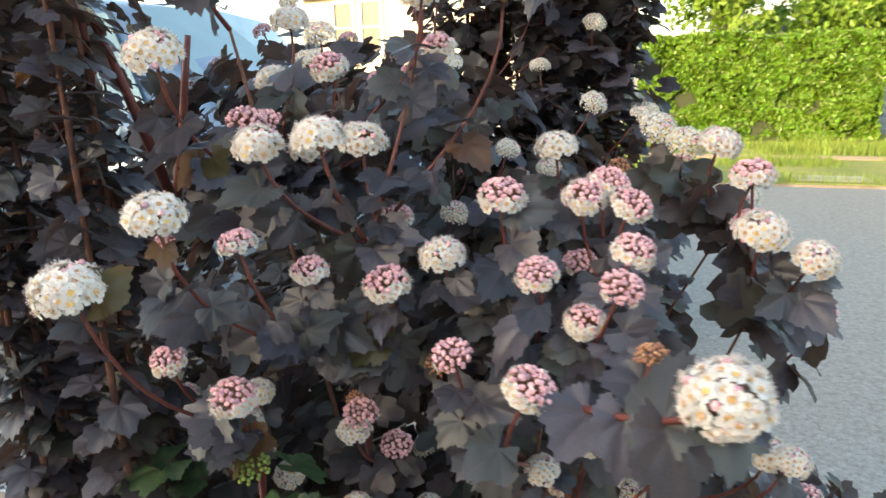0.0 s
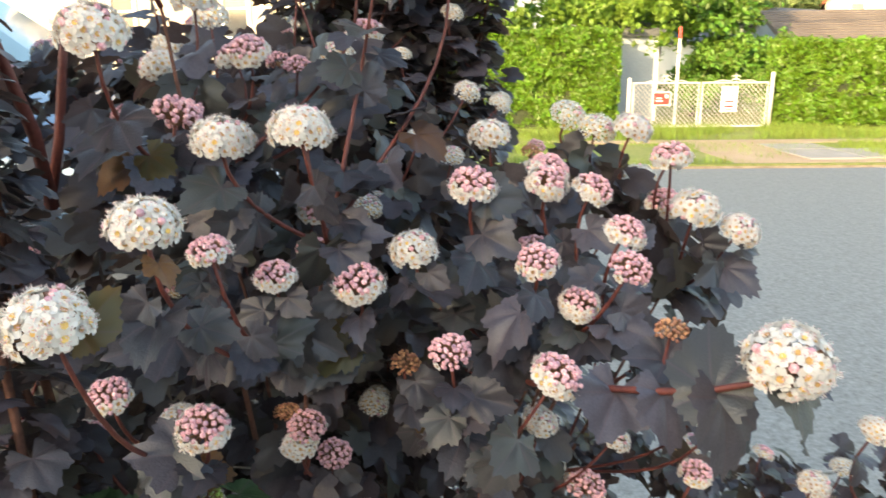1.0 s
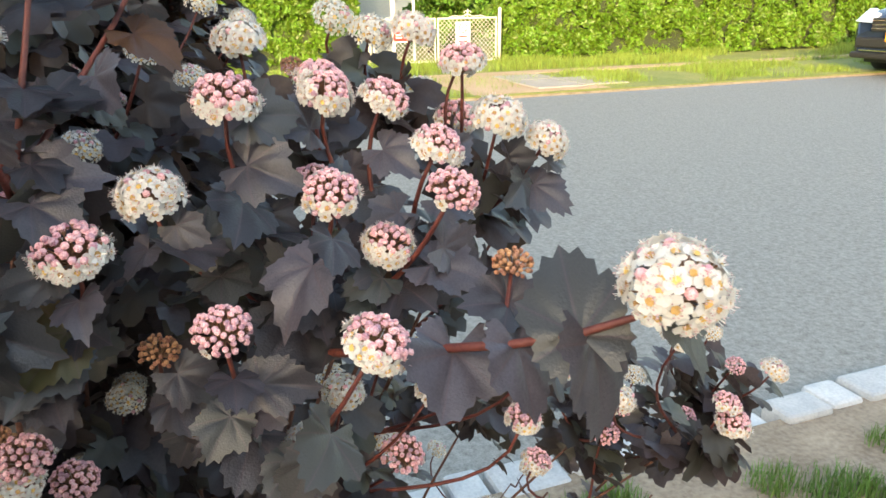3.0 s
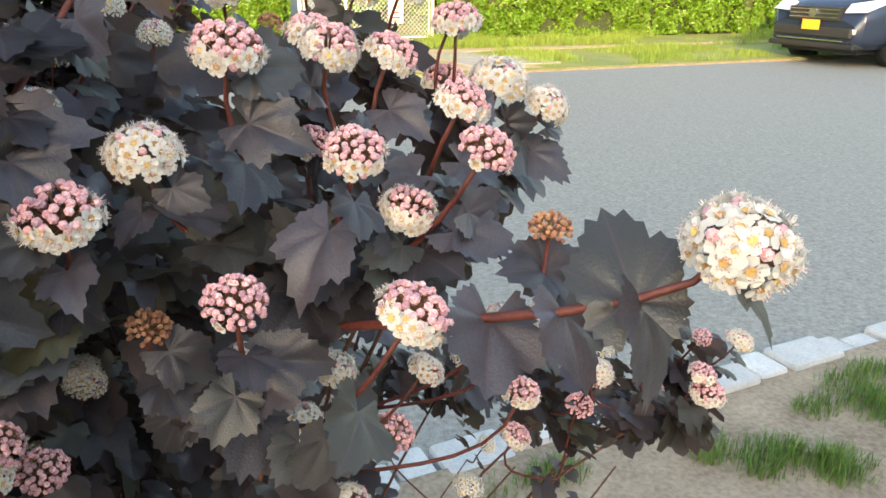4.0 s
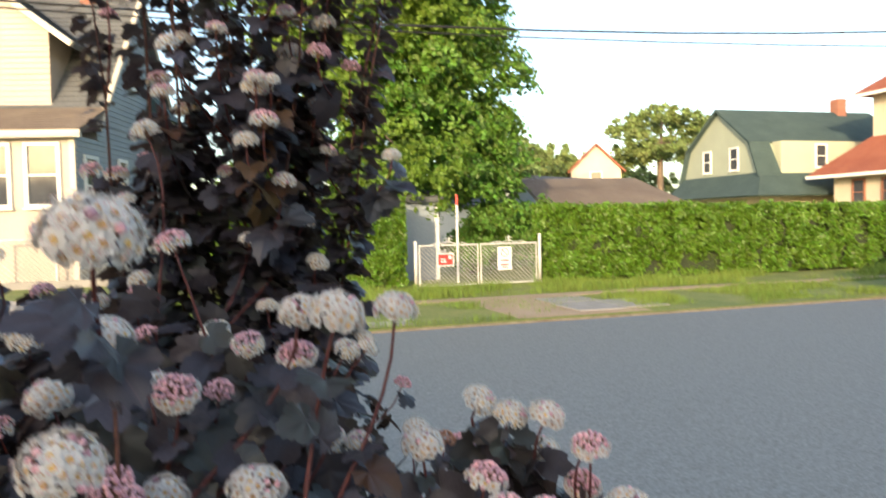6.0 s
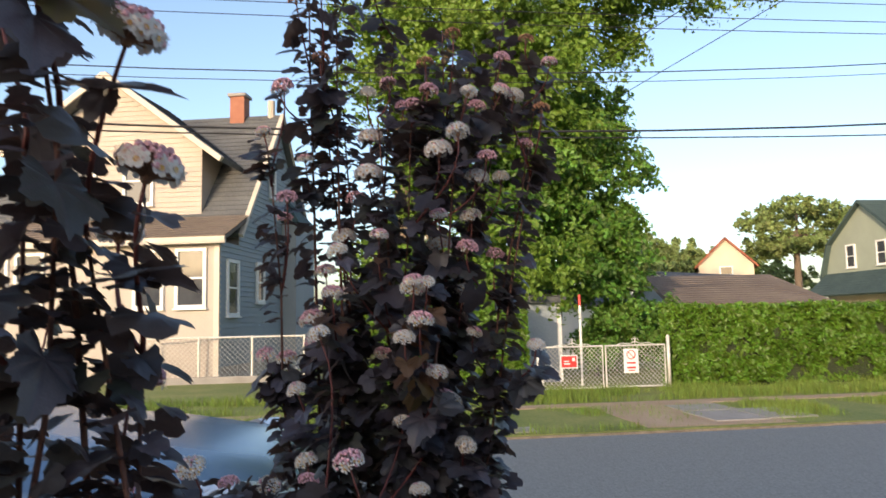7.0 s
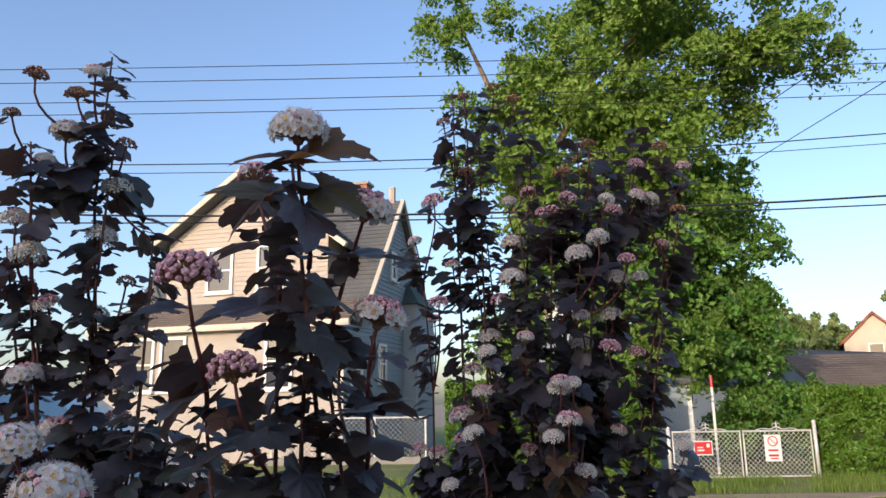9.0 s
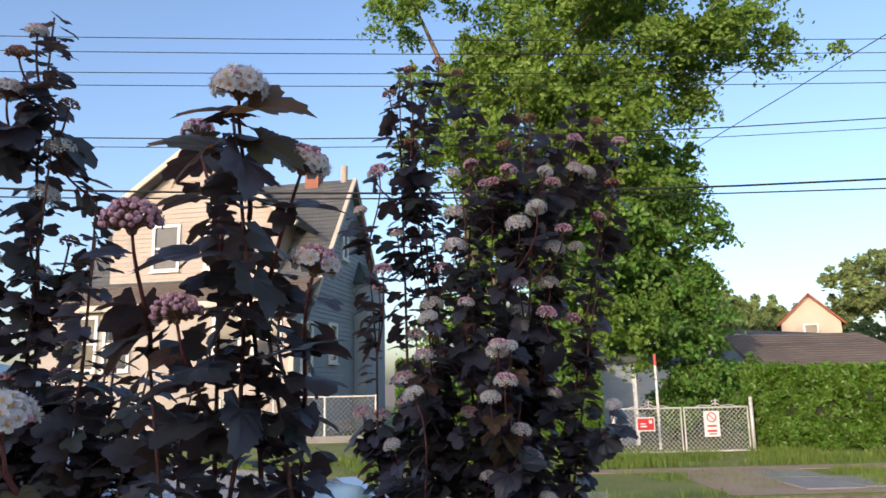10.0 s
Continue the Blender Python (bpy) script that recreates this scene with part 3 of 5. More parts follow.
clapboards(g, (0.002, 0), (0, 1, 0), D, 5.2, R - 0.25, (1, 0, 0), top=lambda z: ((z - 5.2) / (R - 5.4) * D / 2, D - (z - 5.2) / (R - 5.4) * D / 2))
part("side_siding", g, M_BLUEGREY_SHADE, house, "blue-grey lapped boards with shade in the colour")
roof_slab("roof", house, (-W - 0.4, -0.4, 4.95), (0.25, -0.4, 4.95), (0.25, D / 2, R), (-W - 0.4, D / 2, R), M_GREYSHINGLE)
roof_slab("roof", house, (0.25, D + 0.4, 4.95), (-W - 0.4, D + 0.4, 4.95), (-W - 0.4, D / 2, R), (0.25, D / 2, R), M_GREYSHINGLE)
for y0, z0 in ((-0.4, 4.95), (D + 0.4, 4.95)):
    part("bargeboard", Geo().tube([(0.24, y0, z0 - 0.05), (0.24, D / 2, R - 0.02)], 0.11, 4), M_TRIM, house)
# porch roof and eave
roof_slab("porch_roof", house, (-W - 0.6, -1.9, 4.75), (0.3, -1.9, 4.75), (0.3, 0.35, 5.75), (-W - 0.6, 0.35, 5.75), M_SHINGLE)
part("porch_eave", Geo().box(-W - 0.6, 0.3, -1.95, -1.8, 4.5, 4.72), M_TRIM, house)
part("porch_wall", Geo().box(-W - 0.3, 0.0, -1.6, -0.05, 0.0, 4.6), M_CREAM, house)
for x in (-7.9, -6.6, -2.4, -0.95):
    window(house, (x, -1.6, 3.4), 0.85, 1.75)
part("corner_board", Geo().box(-0.16, 0.02, -1.66, -1.5, 0.0, 4.6), M_TRIM, house)
# front gable
gx0, gx1, gz0 = -8.45, -1.5, 5.2
mid = (gx0 + gx1) / 2
g = Geo().prism([(gx0, gz0), (gx1, gz0), (gx1, 8.3), (mid, 10.8), (gx0, 8.3)], 0.3, 4.2, "y")
part("gable_wall", g, M_CREAM, house, "cream lapped gable wall")
g = Geo()
clapboards(g, (gx0, 0.298), (1, 0, 0), gx1 - gx0, gz0, 10.4, (0, -1, 0), top=lambda z: (max(0, (z - 8.3) / 2.5 * (mid - gx0)), (gx1 - gx0) - max(0, (z - 8.3) / 2.5 * (mid - gx0))))
part("gable_siding", g, M_CREAM, house)
roof_slab("gable_roof", house, (gx0 - 0.45, 4.4, 8.2), (gx0 - 0.45, -0.25, 8.2), (mid, -0.25, 11.0), (mid, 4.4, 11.0), M_GREYSHINGLE)
roof_slab("gable_roof", house, (gx1 + 0.95, -0.25, 7.7), (gx1 + 0.95, 4.4, 7.7), (mid, 4.4, 11.0), (mid, -0.25, 11.0), M_GREYSHINGLE)
for sg in (-1, 1):
    e, low = (gx0 - 0.45, 8.15) if sg < 0 else (gx1 + 0.95, 7.65)
    part("bargeboard", Geo().tube([(e, -0.24, low), (mid, -0.24, 10.98)], 0.13, 4), M_TRIM, house)
for x in (mid - 1.1, mid + 1.1):
    window(house, (x, 0.29, 7.1), 0.95, 1.6)
for y, z, w, h in ((-0.6, 3.1, 0.8, 1.7), (2.0, 3.4, 0.6, 1.3), (3.3, 7.4, 0.45, 1.0)):
    window(house, (0.01, y, z), w, h, (0, 1, 0), (1, 0, 0))
bay = part("side_bay", Geo().box(0.0, 0.6, 4.6, 7.2, 0.0, 6.0), M_BLUEGREY_SHADE, house)
part("bay_roof", Geo().add([(-0.05, 4.4, 6.0), (0.78, 4.4, 6.0), (0.78, 7.4, 6.0), (-0.05, 7.4, 6.0), (0.0, 5.2, 7.1)], [(0, 1, 4), (1, 2, 4), (2, 3, 4), (3, 0, 4), (0, 3, 2, 1)]), M_GREENROOF, bay)
chim = part("chimney", Geo().box(-1.9, -1.3, D / 2 - 0.3, D / 2 + 0.3, 9.6, 11.2), M_BRICK, house)
part("chimney_cap", Geo().box(-1.98, -1.22, D / 2 - 0.38, D / 2 + 0.38, 11.2, 11.32), M_SLAB, chim)
part("vent_pipe", Geo().tube([(-0.25, D / 2, R - 0.2), (-0.25, D / 2, 11.0)], 0.16, 8), M_CREAM, house)


# the house with the green double-pitched roof
gh = thing("gambrel_house", "pale clapboard house with dark green gambrel roof", "house", pose(36.6, 42.0, 0, 0, 0, -2))
GW, GL = 9.0, 14.0     # gable across local y, length along local x
yo = [(0.0, 4.6), (0.8, 6.9), (GW / 2, 9.6), (GW - 0.8, 6.9), (GW, 4.6)]
part("wall", Geo().box(0, GL, 0, GW, 0, 4.6), M_STUCCO, gh)
part("gable_wall", Geo().prism(yo, 0.0, GL), mat("pale green clapboard", (0.27, 0.30, 0.23), (0.34, 0.37, 0.29), 0.7, 0.8, 20, 0.2), gh)
roof_slab("roof", gh, (-0.4, 0.7, 6.95), (GL, 0.7, 6.95), (GL, GW / 2, 9.8), (-0.4, GW / 2, 9.8), M_GREENROOF)
roof_slab("roof", gh, (GL, GW - 0.7, 6.95), (-0.4, GW - 0.7, 6.95), (-0.4, GW / 2, 9.8), (GL, GW / 2, 9.8), M_GREENROOF)
roof_slab("roof", gh, (-0.4, -0.3, 4.4), (1.6, -0.3, 4.4), (1.3, 0.75, 7.0), (-0.4, 0.75, 7.0), M_GREENROOF)
roof_slab("roof", gh, (GL, GW + 0.3, 4.4), (-0.4, GW + 0.3, 4.4), (-0.4, GW - 0.75, 7.0), (GL, GW - 0.75, 7.0), M_GREENROOF)
part("dormer_wall", Geo().box(1.6, GL - 0.5, -0.1, 2.0, 4.6, 6.95), mat("pale siding", (0.36, 0.38, 0.28), (0.43, 0.45, 0.34), 0.7, 0.8, 20, 0.2), gh)
roof_slab("skirt_roof", gh, (-1.6, -1.7, 3.1), (GL, -1.7, 3.1), (GL, 0.0, 4.75), (-0.1, 0.0, 4.75), M_GREENROOF)
roof_slab("skirt_roof", gh, (-1.6, GW + 0.5, 3.1), (-1.6, -1.7, 3.1), (0.0, -0.1, 4.75), (0.0, GW, 4.75), M_GREENROOF)
for y in (2.8, 6.0):
    window(gh, (-0.01, y, 5.9), 0.8, 1.5, (0, -1, 0), (-1, 0, 0))
for x in (5.0, 10.0):
    window(gh, (x, -0.12, 5.9), 0.8, 1.5)
part("chimney", Geo().box(10.5, 11.3, 4.0, 4.8, 9.0, 10.8), M_BRICK, gh)

# the house with the red roofs
rh = thing("red_roof_house", "cream stucco house with red tile roofs", "house", pose(40.0, 40.0, 0, 0, 0, -90))
part("wall", Geo().box(1.0, 16, 0, 10, 0, 4.6), M_STUCCO, rh)
part("upper_wall", Geo().box(1.9, 16, 2.4, 9, 4.6, 9.8), M_STUCCO, rh)
roof_slab("skirt_roof", rh, (-0.4, -1.0, 4.3), (17, -1.0, 4.3), (17, 2.6, 7.0), (1.9, 2.6, 7.0), M_REDROOF)
roof_slab("skirt_roof", rh, (-0.4, 11, 4.3), (-0.4, -1.0, 4.3), (1.9, 2.6, 7.0), (1.9, 8.0, 7.0), M_REDROOF)
part("eave_board", Geo().box(-0.4, 17, -1.05, -0.9, 4.1, 4.32), M_WHITE, rh)
roof_slab("roof", rh, (1.1, 1.4, 9.7), (17, 1.4, 9.7), (17, 5.7, 12.9), (5.0, 5.7, 12.9), M_REDROOF)
roof_slab("roof", rh, (1.1, 9.8, 9.7), (1.1, 1.4, 9.7), (5.0, 5.7, 12.9), (5.0, 5.7, 13.0), M_REDROOF)
part("upper_eave_board", Geo().box(1.1, 17, 1.3, 1.45, 9.5, 9.7), M_WHITE, rh)
for x in (4.4, 6.6, 9.6, 13.0):
    window(rh, (x, 2.39, 8.2), 0.9, 1.5, frame_m=M_BRICK)
for x in (3.0, 5.2, 8.4, 11.6):
    window(rh, (x, -0.01, 3.1), 0.8, 1.5, frame_m=M_BRICK)

# garage behind the hedge
ga = thing("garage", "low garage with brown shingle gable roof", "garage", pose(13.0, 27.5, 0, 0, 0, -4))
part("wall", Geo().box(0.3, 6.4, 0.4, 5.6, 0, 2.4), M_STUCCO, ga)
part("gable_end", Geo().prism([(0.4, 2.4), (5.6, 2.4), (3.0, 3.42)], 0.3, 0.6), M_BLUEGREY_SHADE, ga)
roof_slab("roof", ga, (0, 0, 2.3), (6.8, 0, 2.3), (5.7, 3.0, 3.6), (0, 3.0, 3.6), M_SHINGLE)
roof_slab("roof", ga, (6.8, 6, 2.3), (0, 6, 2.3), (0, 3.0, 3.6), (5.7, 3.0, 3.6), M_SHINGLE)
roof_slab("roof", ga, (6.8, 0, 2.3), (6.8, 6, 2.3), (5.7, 3.0, 3.6), (5.7, 3.0, 3.61), M_SHINGLE)

# blue-grey shed by the gate
sh = thing("shed", "small blue-grey sided shed behind the gate", "shed", pose(4.95, 21.0, 0))
part("wall", Geo().box(0, 1.45, 0, 2.0, 0, 2.5), M_BLUEGREY_SHADE, sh)
g = Geo()
clapboards(g, (0, -0.002), (1, 0, 0), 1.45, 0.1, 2.4, (0, -1, 0), 0.2)
part("siding", g, M_BLUEGREY_SHADE, sh)
roof_slab("roof", sh, (-0.15, -0.2, 2.45), (1.6, -0.2, 2.45), (1.6, 2.2, 2.9), (-0.15, 2.2, 2.9), M_GREYSHINGLE)
part("corner_board", Geo().box(1.36, 1.48, -0.05, 0.06, 0, 2.42), M_WHITE, sh)
wh = thing("white_outbuilding", "white outbuilding seen through the trees", "building", pose(9.5, 33.0, 0))
part("wall", Geo().box(0, 4.0, 0, 4, 0, 2.4), M_WHITE, wh)
roof_slab("roof", wh, (-0.3, -0.3, 2.5), (4.3, -0.3, 2.5), (4.3, 2, 3.3), (-0.3, 2, 3.3), M_GREYSHINGLE)
part("door", Geo().box(2.4, 3.3, -0.04, 0, 0, 2.1), M_BLUEGREY_SHADE, wh)
pl = thing("marker_pole", "white wooden pole with a red top behind the gate", "pole", pose(6.55, 19.6, 0))
part("shaft", Geo().tube([(0, 0, 0), (0, 0, 2.2)], 0.036, 8), M_WHITE, pl)
part("red_top", Geo().tube([(0, 0, 2.2), (0, 0, 2.5)], 0.038, 8), M_REDSIGN, pl)


def far_house(x, y, rot, w, d, h, ridge, wallm, roofm, label):
    root = thing("distant_house", label, "house", pose(x, y, 0, 0, 0, rot))
    part("wall", Geo().box(0, w, 0, d, 0, h), wallm, root)
    part("gable_end", Geo().prism([(0, h), (w, h), (w / 2, ridge - 0.15)], 0.0, 0.3, "y"), wallm, root)
    roof_slab("roof", root, (-0.4, d, h - 0.3), (-0.4, -0.4, h - 0.3), (w / 2, -0.4, ridge), (w / 2, d, ridge), roofm)
    roof_slab("roof", root, (w + 0.4, -0.4, h - 0.3), (w + 0.4, d, h - 0.3), (w / 2, d, ridge), (w / 2, -0.4, ridge), roofm)
    window(root, (w / 2, -0.01, h - 1.0), 0.9, 1.3)
    return root


far_house(31.2, 60, -25, 4.5, 9, 6.3, 8.6, M_STUCCO, M_REDROOF, "distant cream house with an orange-red gable roof")
far_house(20.6, 52, -60, 7, 10, 3.7, 5.0, M_WHITE, M_GREYSHINGLE, "distant white house with grey roof")
far_house(2.5, 44, 0, 6, 10, 5.0, 8.0, M_WHITE, M_GREYSHINGLE, "distant white house behind the street tree")

# unseen houses added on the camera's own side, to keep the street in shade
for x, w, h in ((-52, 17, 6.6), (-34.9, 17, 6.6), (-17.8, 17, 6.6), (-0.7, 17, 6.6), (16.4, 17, 6.6)):
    nh = thing("unseen_shade_house", "unseen plain clapboard house added to shade the street", "house", pose(x, -17, 0))
    part("wall", Geo().box(0, w, 0, 9, 0, h - 3), M_CREAM, nh)
    part("gable_end", Geo().prism([(-0.4, h - 3.1), (9.4, h - 3.1), (4.5, h)], 0, w), M_SHINGLE, nh)

# chain link fence by the left house
fence = thing("chain_link_fence", "galvanised chain link fence in front of the house", "fence", pose(0, 24.2, 0))
for x in (-6.2, -4.5, -2.85, -1.2):
    part("post", Geo().tube([(x, 0, 0), (x, 0, 1.5)], 0.04, 8), M_GALV, fence)
part("top_rail", Geo().tube([(-6.2, 0, 1.46), (-1.2, 0, 1.46)], 0.03, 8), M_GALV, fence)
g = Geo()
s = -1.4
while s < 5.0:
    a, b = max(s, 0), min(s + 1.4, 5.0)
    g.tube([(-6.2 + a, 0.005, 0.05 + a - s), (-6.2 + b, 0.005, 0.05 + b - s)], 0.006, 3, cap=False)
    g.tube([(-1.2 - a, -0.005, 0.05 + a - s), (-1.2 - b, -0.005, 0.05 + b - s)], 0.006, 3, cap=False)
    s += 0.16
part("wire_mesh", g, M_GALV, fence)
part("base_wall", Geo().box(-6.3, -1.1, -0.1, 0.1, 0, 0.22), M_SLAB, fence)

# overhead cables
for x in (-32, 44):
    up = thing("utility_pole", "brown wooden utility pole carrying the street cables", "pole", pose(x, 17.2, 0))
    part("shaft", Geo().tube([(0, 0, 0), (0, 0, 11.6)], [0.17, 0.12], 10), M_BARK, up)
    for z in (6.4, 7.9, 9.5, 10.6):
        part("crossarm", Geo().box(-0.06, 0.06, -0.9, 0.9, z + 0.1, z + 0.24), M_BARK, up)
for low, bend, mid, y, r in ((10.33, 0.0006, 2, 17, 0.011), (9.95, 0.0006, 2, 17, 0.011), (9.43, 0.0006, 0, 17, 0.011), (9.27, 0.0006, 0, 17.4, 0.011),
                             (7.74, 0.0022, -3, 17, 0.015), (7.62, 0.0020, -3, 17.3, 0.010), (6.36, 0.0020, 0, 17, 0.026), (6.28, 0.0012, 0, 17.2, 0.018)):
    pts = [(x, y, low + bend * (x - mid) ** 2) for x in range(-32, 45, 4)]
    tagged(part("overhead_cable", Geo().tube(pts, r, 5), M_CABLE), "black overhead utility cable along the street", "cable", "street cables")
for a, b in (((9.5, 17, 10.2), (5.2, 30, 9.5)), ((12.5, 17, 10.6), (6.0, 34, 8.8))):
    tagged(part("service_cable", Geo().tube([a, Vector(a).lerp(Vector(b), 0.5) - Vector((0, 0, 0.25)), b], 0.014, 5), M_CABLE), "thin service cable running to a house", "cable", "service cables")

# ---------- cars ----------


def car(name, label, m, paint, glass, front_detail=True):
    """A tall estate car, nose at x = 0, length along +x, wheels on z = 0."""
    root = thing(name, label, "car", m)
    stations = [(0.0, 0.70, 0.74, 0.9), (0.08, 0.88, 0.84, 0.9), (0.3, 1.02, 0.91, 0.88), (0.8, 1.10, 0.95, 0.88), (1.4, 1.17, 0.97, 0.86),
                (2.15, 1.70, 0.97, 0.66), (2.6, 1.77, 0.97, 0.66), (3.8, 1.77, 0.97, 0.66), (4.5, 1.66, 0.95, 0.64), (4.85, 1.10, 0.92, 0.80), (4.95, 0.60, 0.88, 0.85)]
    g = Geo()
    rings = []
    for x, top, w, tw in stations:
        wt = w * tw
        belt = min(top - 0.07, 1.08)
        low = 0.34 if x > 0.05 else 0.42
        half = [(w * 0.88, low - 0.06), (w * 0.97, low + 0.04), (w, min(0.62, belt - 0.08)), (w * 0.985, belt - 0.04), (w * 0.96, belt), (wt, top - 0.06), (wt * 0.82, top - 0.01), (wt * 0.4, top + 0.012)]
        ring = [(x, y, z) for y, z in half] + [(x, -y, z) for y, z in reversed(half)]
        rings.append(ring)
    n = len(rings[0])
    faces = [(i * n + j, i * n + j + 1, (i + 1) * n + j + 1, (i + 1) * n + j) for i in range(len(rings) - 1) for j in range(n - 1)]
    faces += [(i * n + n - 1, i * n, (i + 1) * n, (i + 1) * n + n - 1) for i in range(len(rings) - 1)]
    faces += [tuple(range(n)), tuple(range(len(rings) * n - 1, (len(rings) - 1) * n - 1, -1))]
    g.add([p for r in rings for p in r], faces)
    bevelled(part("body", g, paint, root, smooth=True), 0.012)
    part("windscreen", Geo().add([(1.50, 0.80, 1.20), (1.50, -0.80, 1.20), (2.13, -0.56, 1.695), (2.13, 0.56, 1.695), (1.47, 0.0, 1.235), (2.12, 0.0, 1.73)], [(0, 3, 5, 4), (4, 5, 2, 1)]), glass, root)
    for sg in (-1, 1):
        for x0, x1, x2, x3 in ((1.75, 2.75, 2.75, 2.2), (2.85, 3.75, 3.75, 2.85), (3.83, 4.55, 4.3, 3.83)):
            q = [(x0, sg * 0.955, 1.10), (x1, sg * 0.955, 1.10), (x2, sg * 0.672, 1.66), (x3, sg * 0.672, 1.66)]
            part("side_window", Geo().add(q, [(0, 1, 2, 3) if sg < 0 else (3, 2, 1, 0)]), glass, root)
        part("mirror", Geo().ball((1.72, sg * 1.06, 1.16), 0.12, 8, 4, tall=0.75), paint, root, smooth=True)
        lamp = [(0.06, sg * 0.50, 0.82), (0.10, sg * 0.84, 0.84), (0.52, sg * 0.925, 1.0), (0.40, sg * 0.86, 1.035), (0.16, sg * 0.52, 0.955)]
        c = (0.02, 0, 0)
        part("headlight", Geo().add([(x - 0.05, y * 1.012, z) for x, y, z in lamp] + [(x + 0.06, y * 0.96, z) for x, y, z in lamp],
             [(0, 1, 2, 3, 4), (9, 8, 7, 6, 5)] + [(i, (i + 1) % 5, (i + 1) % 5 + 5, i + 5) for i in range(5)]), M_LAMP, root, "clear headlight")
        part("fog_light", Geo().ball((0.05, sg * 0.70, 0.55), 0.075, 8, 4), M_LAMP, root, smooth=True)
        part("roof_rail", Geo().tube([(2.4, sg * 0.6, 1.79), (2.5, sg * 0.6, 1.84), (4.0, sg * 0.6, 1.83), (4.1, sg * 0.6, 1.77)], 0.02, 6), M_CHROME, root)
        for x in (0.98, 3.85):
            part("wheel_arch", Geo().tube([(x + 0.43 * math.cos(a), sg * 0.965, 0.37 + 0.43 * math.sin(a)) for a in [i * math.pi / 10 for i in range(11)]], 0.035, 6), M_BLACK, root)
            wheel = part("wheel", Geo().tube([(x, sg * 0.72, 0.37), (x, sg * 0.97, 0.37)], 0.37, 24), M_RUBBER, root, "black tyre", smooth=True)
            part("rim", Geo().tube([(x, sg * 0.93, 0.37), (x, sg * 0.985, 0.37)], 0.25, 20), M_BLACK, wheel)
            for a in range(5):
                b = a * 2 * math.pi / 5
                part("spoke", Geo().tube([(x, sg * 0.99, 0.37), (x + 0.24 * math.cos(b), sg * 0.985, 0.37 + 0.24 * math.sin(b))], [0.05, 0.03], 5), M_CHROME, wheel)
            part("rim_ring", Geo().tube([(x + 0.25 * math.cos(i * math.pi / 10), sg * 0.985, 0.37 + 0.25 * math.sin(i * math.pi / 10)) for i in range(21)], 0.02, 5), M_CHROME, wheel)
    part("grille", Geo().box(-0.035, 0.12, -0.46, 0.46, 0.70, 0.90), M_BLACK, root)
    for z in (0.74, 0.80, 0.86):
        part("grille_bar", Geo().box(-0.05, -0.03, -0.45, 0.45, z - 0.008, z + 0.008), M_CHROME, root)
    part("badge", Geo().tube([(-0.07, 0, 0.81), (-0.04, 0, 0.81)], 0.07, 16), M_CHROME, root)
    bevelled(part("bumper", Geo().box(-0.05, 0.14, -0.72, 0.72, 0.44, 0.60), M_BLACK, root), 0.03)
    bevelled(part("lower_bumper", Geo().box(-0.04, 0.3, -0.80, 0.80, 0.27, 0.37), M_BLACK, root), 0.03)
    part("chrome_strip", Geo().box(-0.06, -0.04, -0.62, 0.62, 0.39, 0.41), M_CHROME, root)
    part("number_plate", Geo().box(-0.075, -0.055, -0.155, 0.155, 0.55, 0.70), M_ORANGE, root, "orange plate")
    part("underside", Geo().box(0.2, 4.8, -0.7, 0.7, 0.2, 0.4), M_BLACK, root)
    return root


BIG = 1 / UNIT
car("parked_suv", "dark blue estate car parked at the far kerb", pose(13.85, 11.15, -0.05) @ Matrix.Scale(BIG, 4), M_CARBLUE, M_PANE)
car("parked_suv", "pale blue car parked at the near kerb behind the shrubs", pose(0.0, 4.55, -0.05, 0, 0, 180) @ Matrix.Scale(BIG * 0.95, 4), M_CARSILVER, M_SKYGLASS)

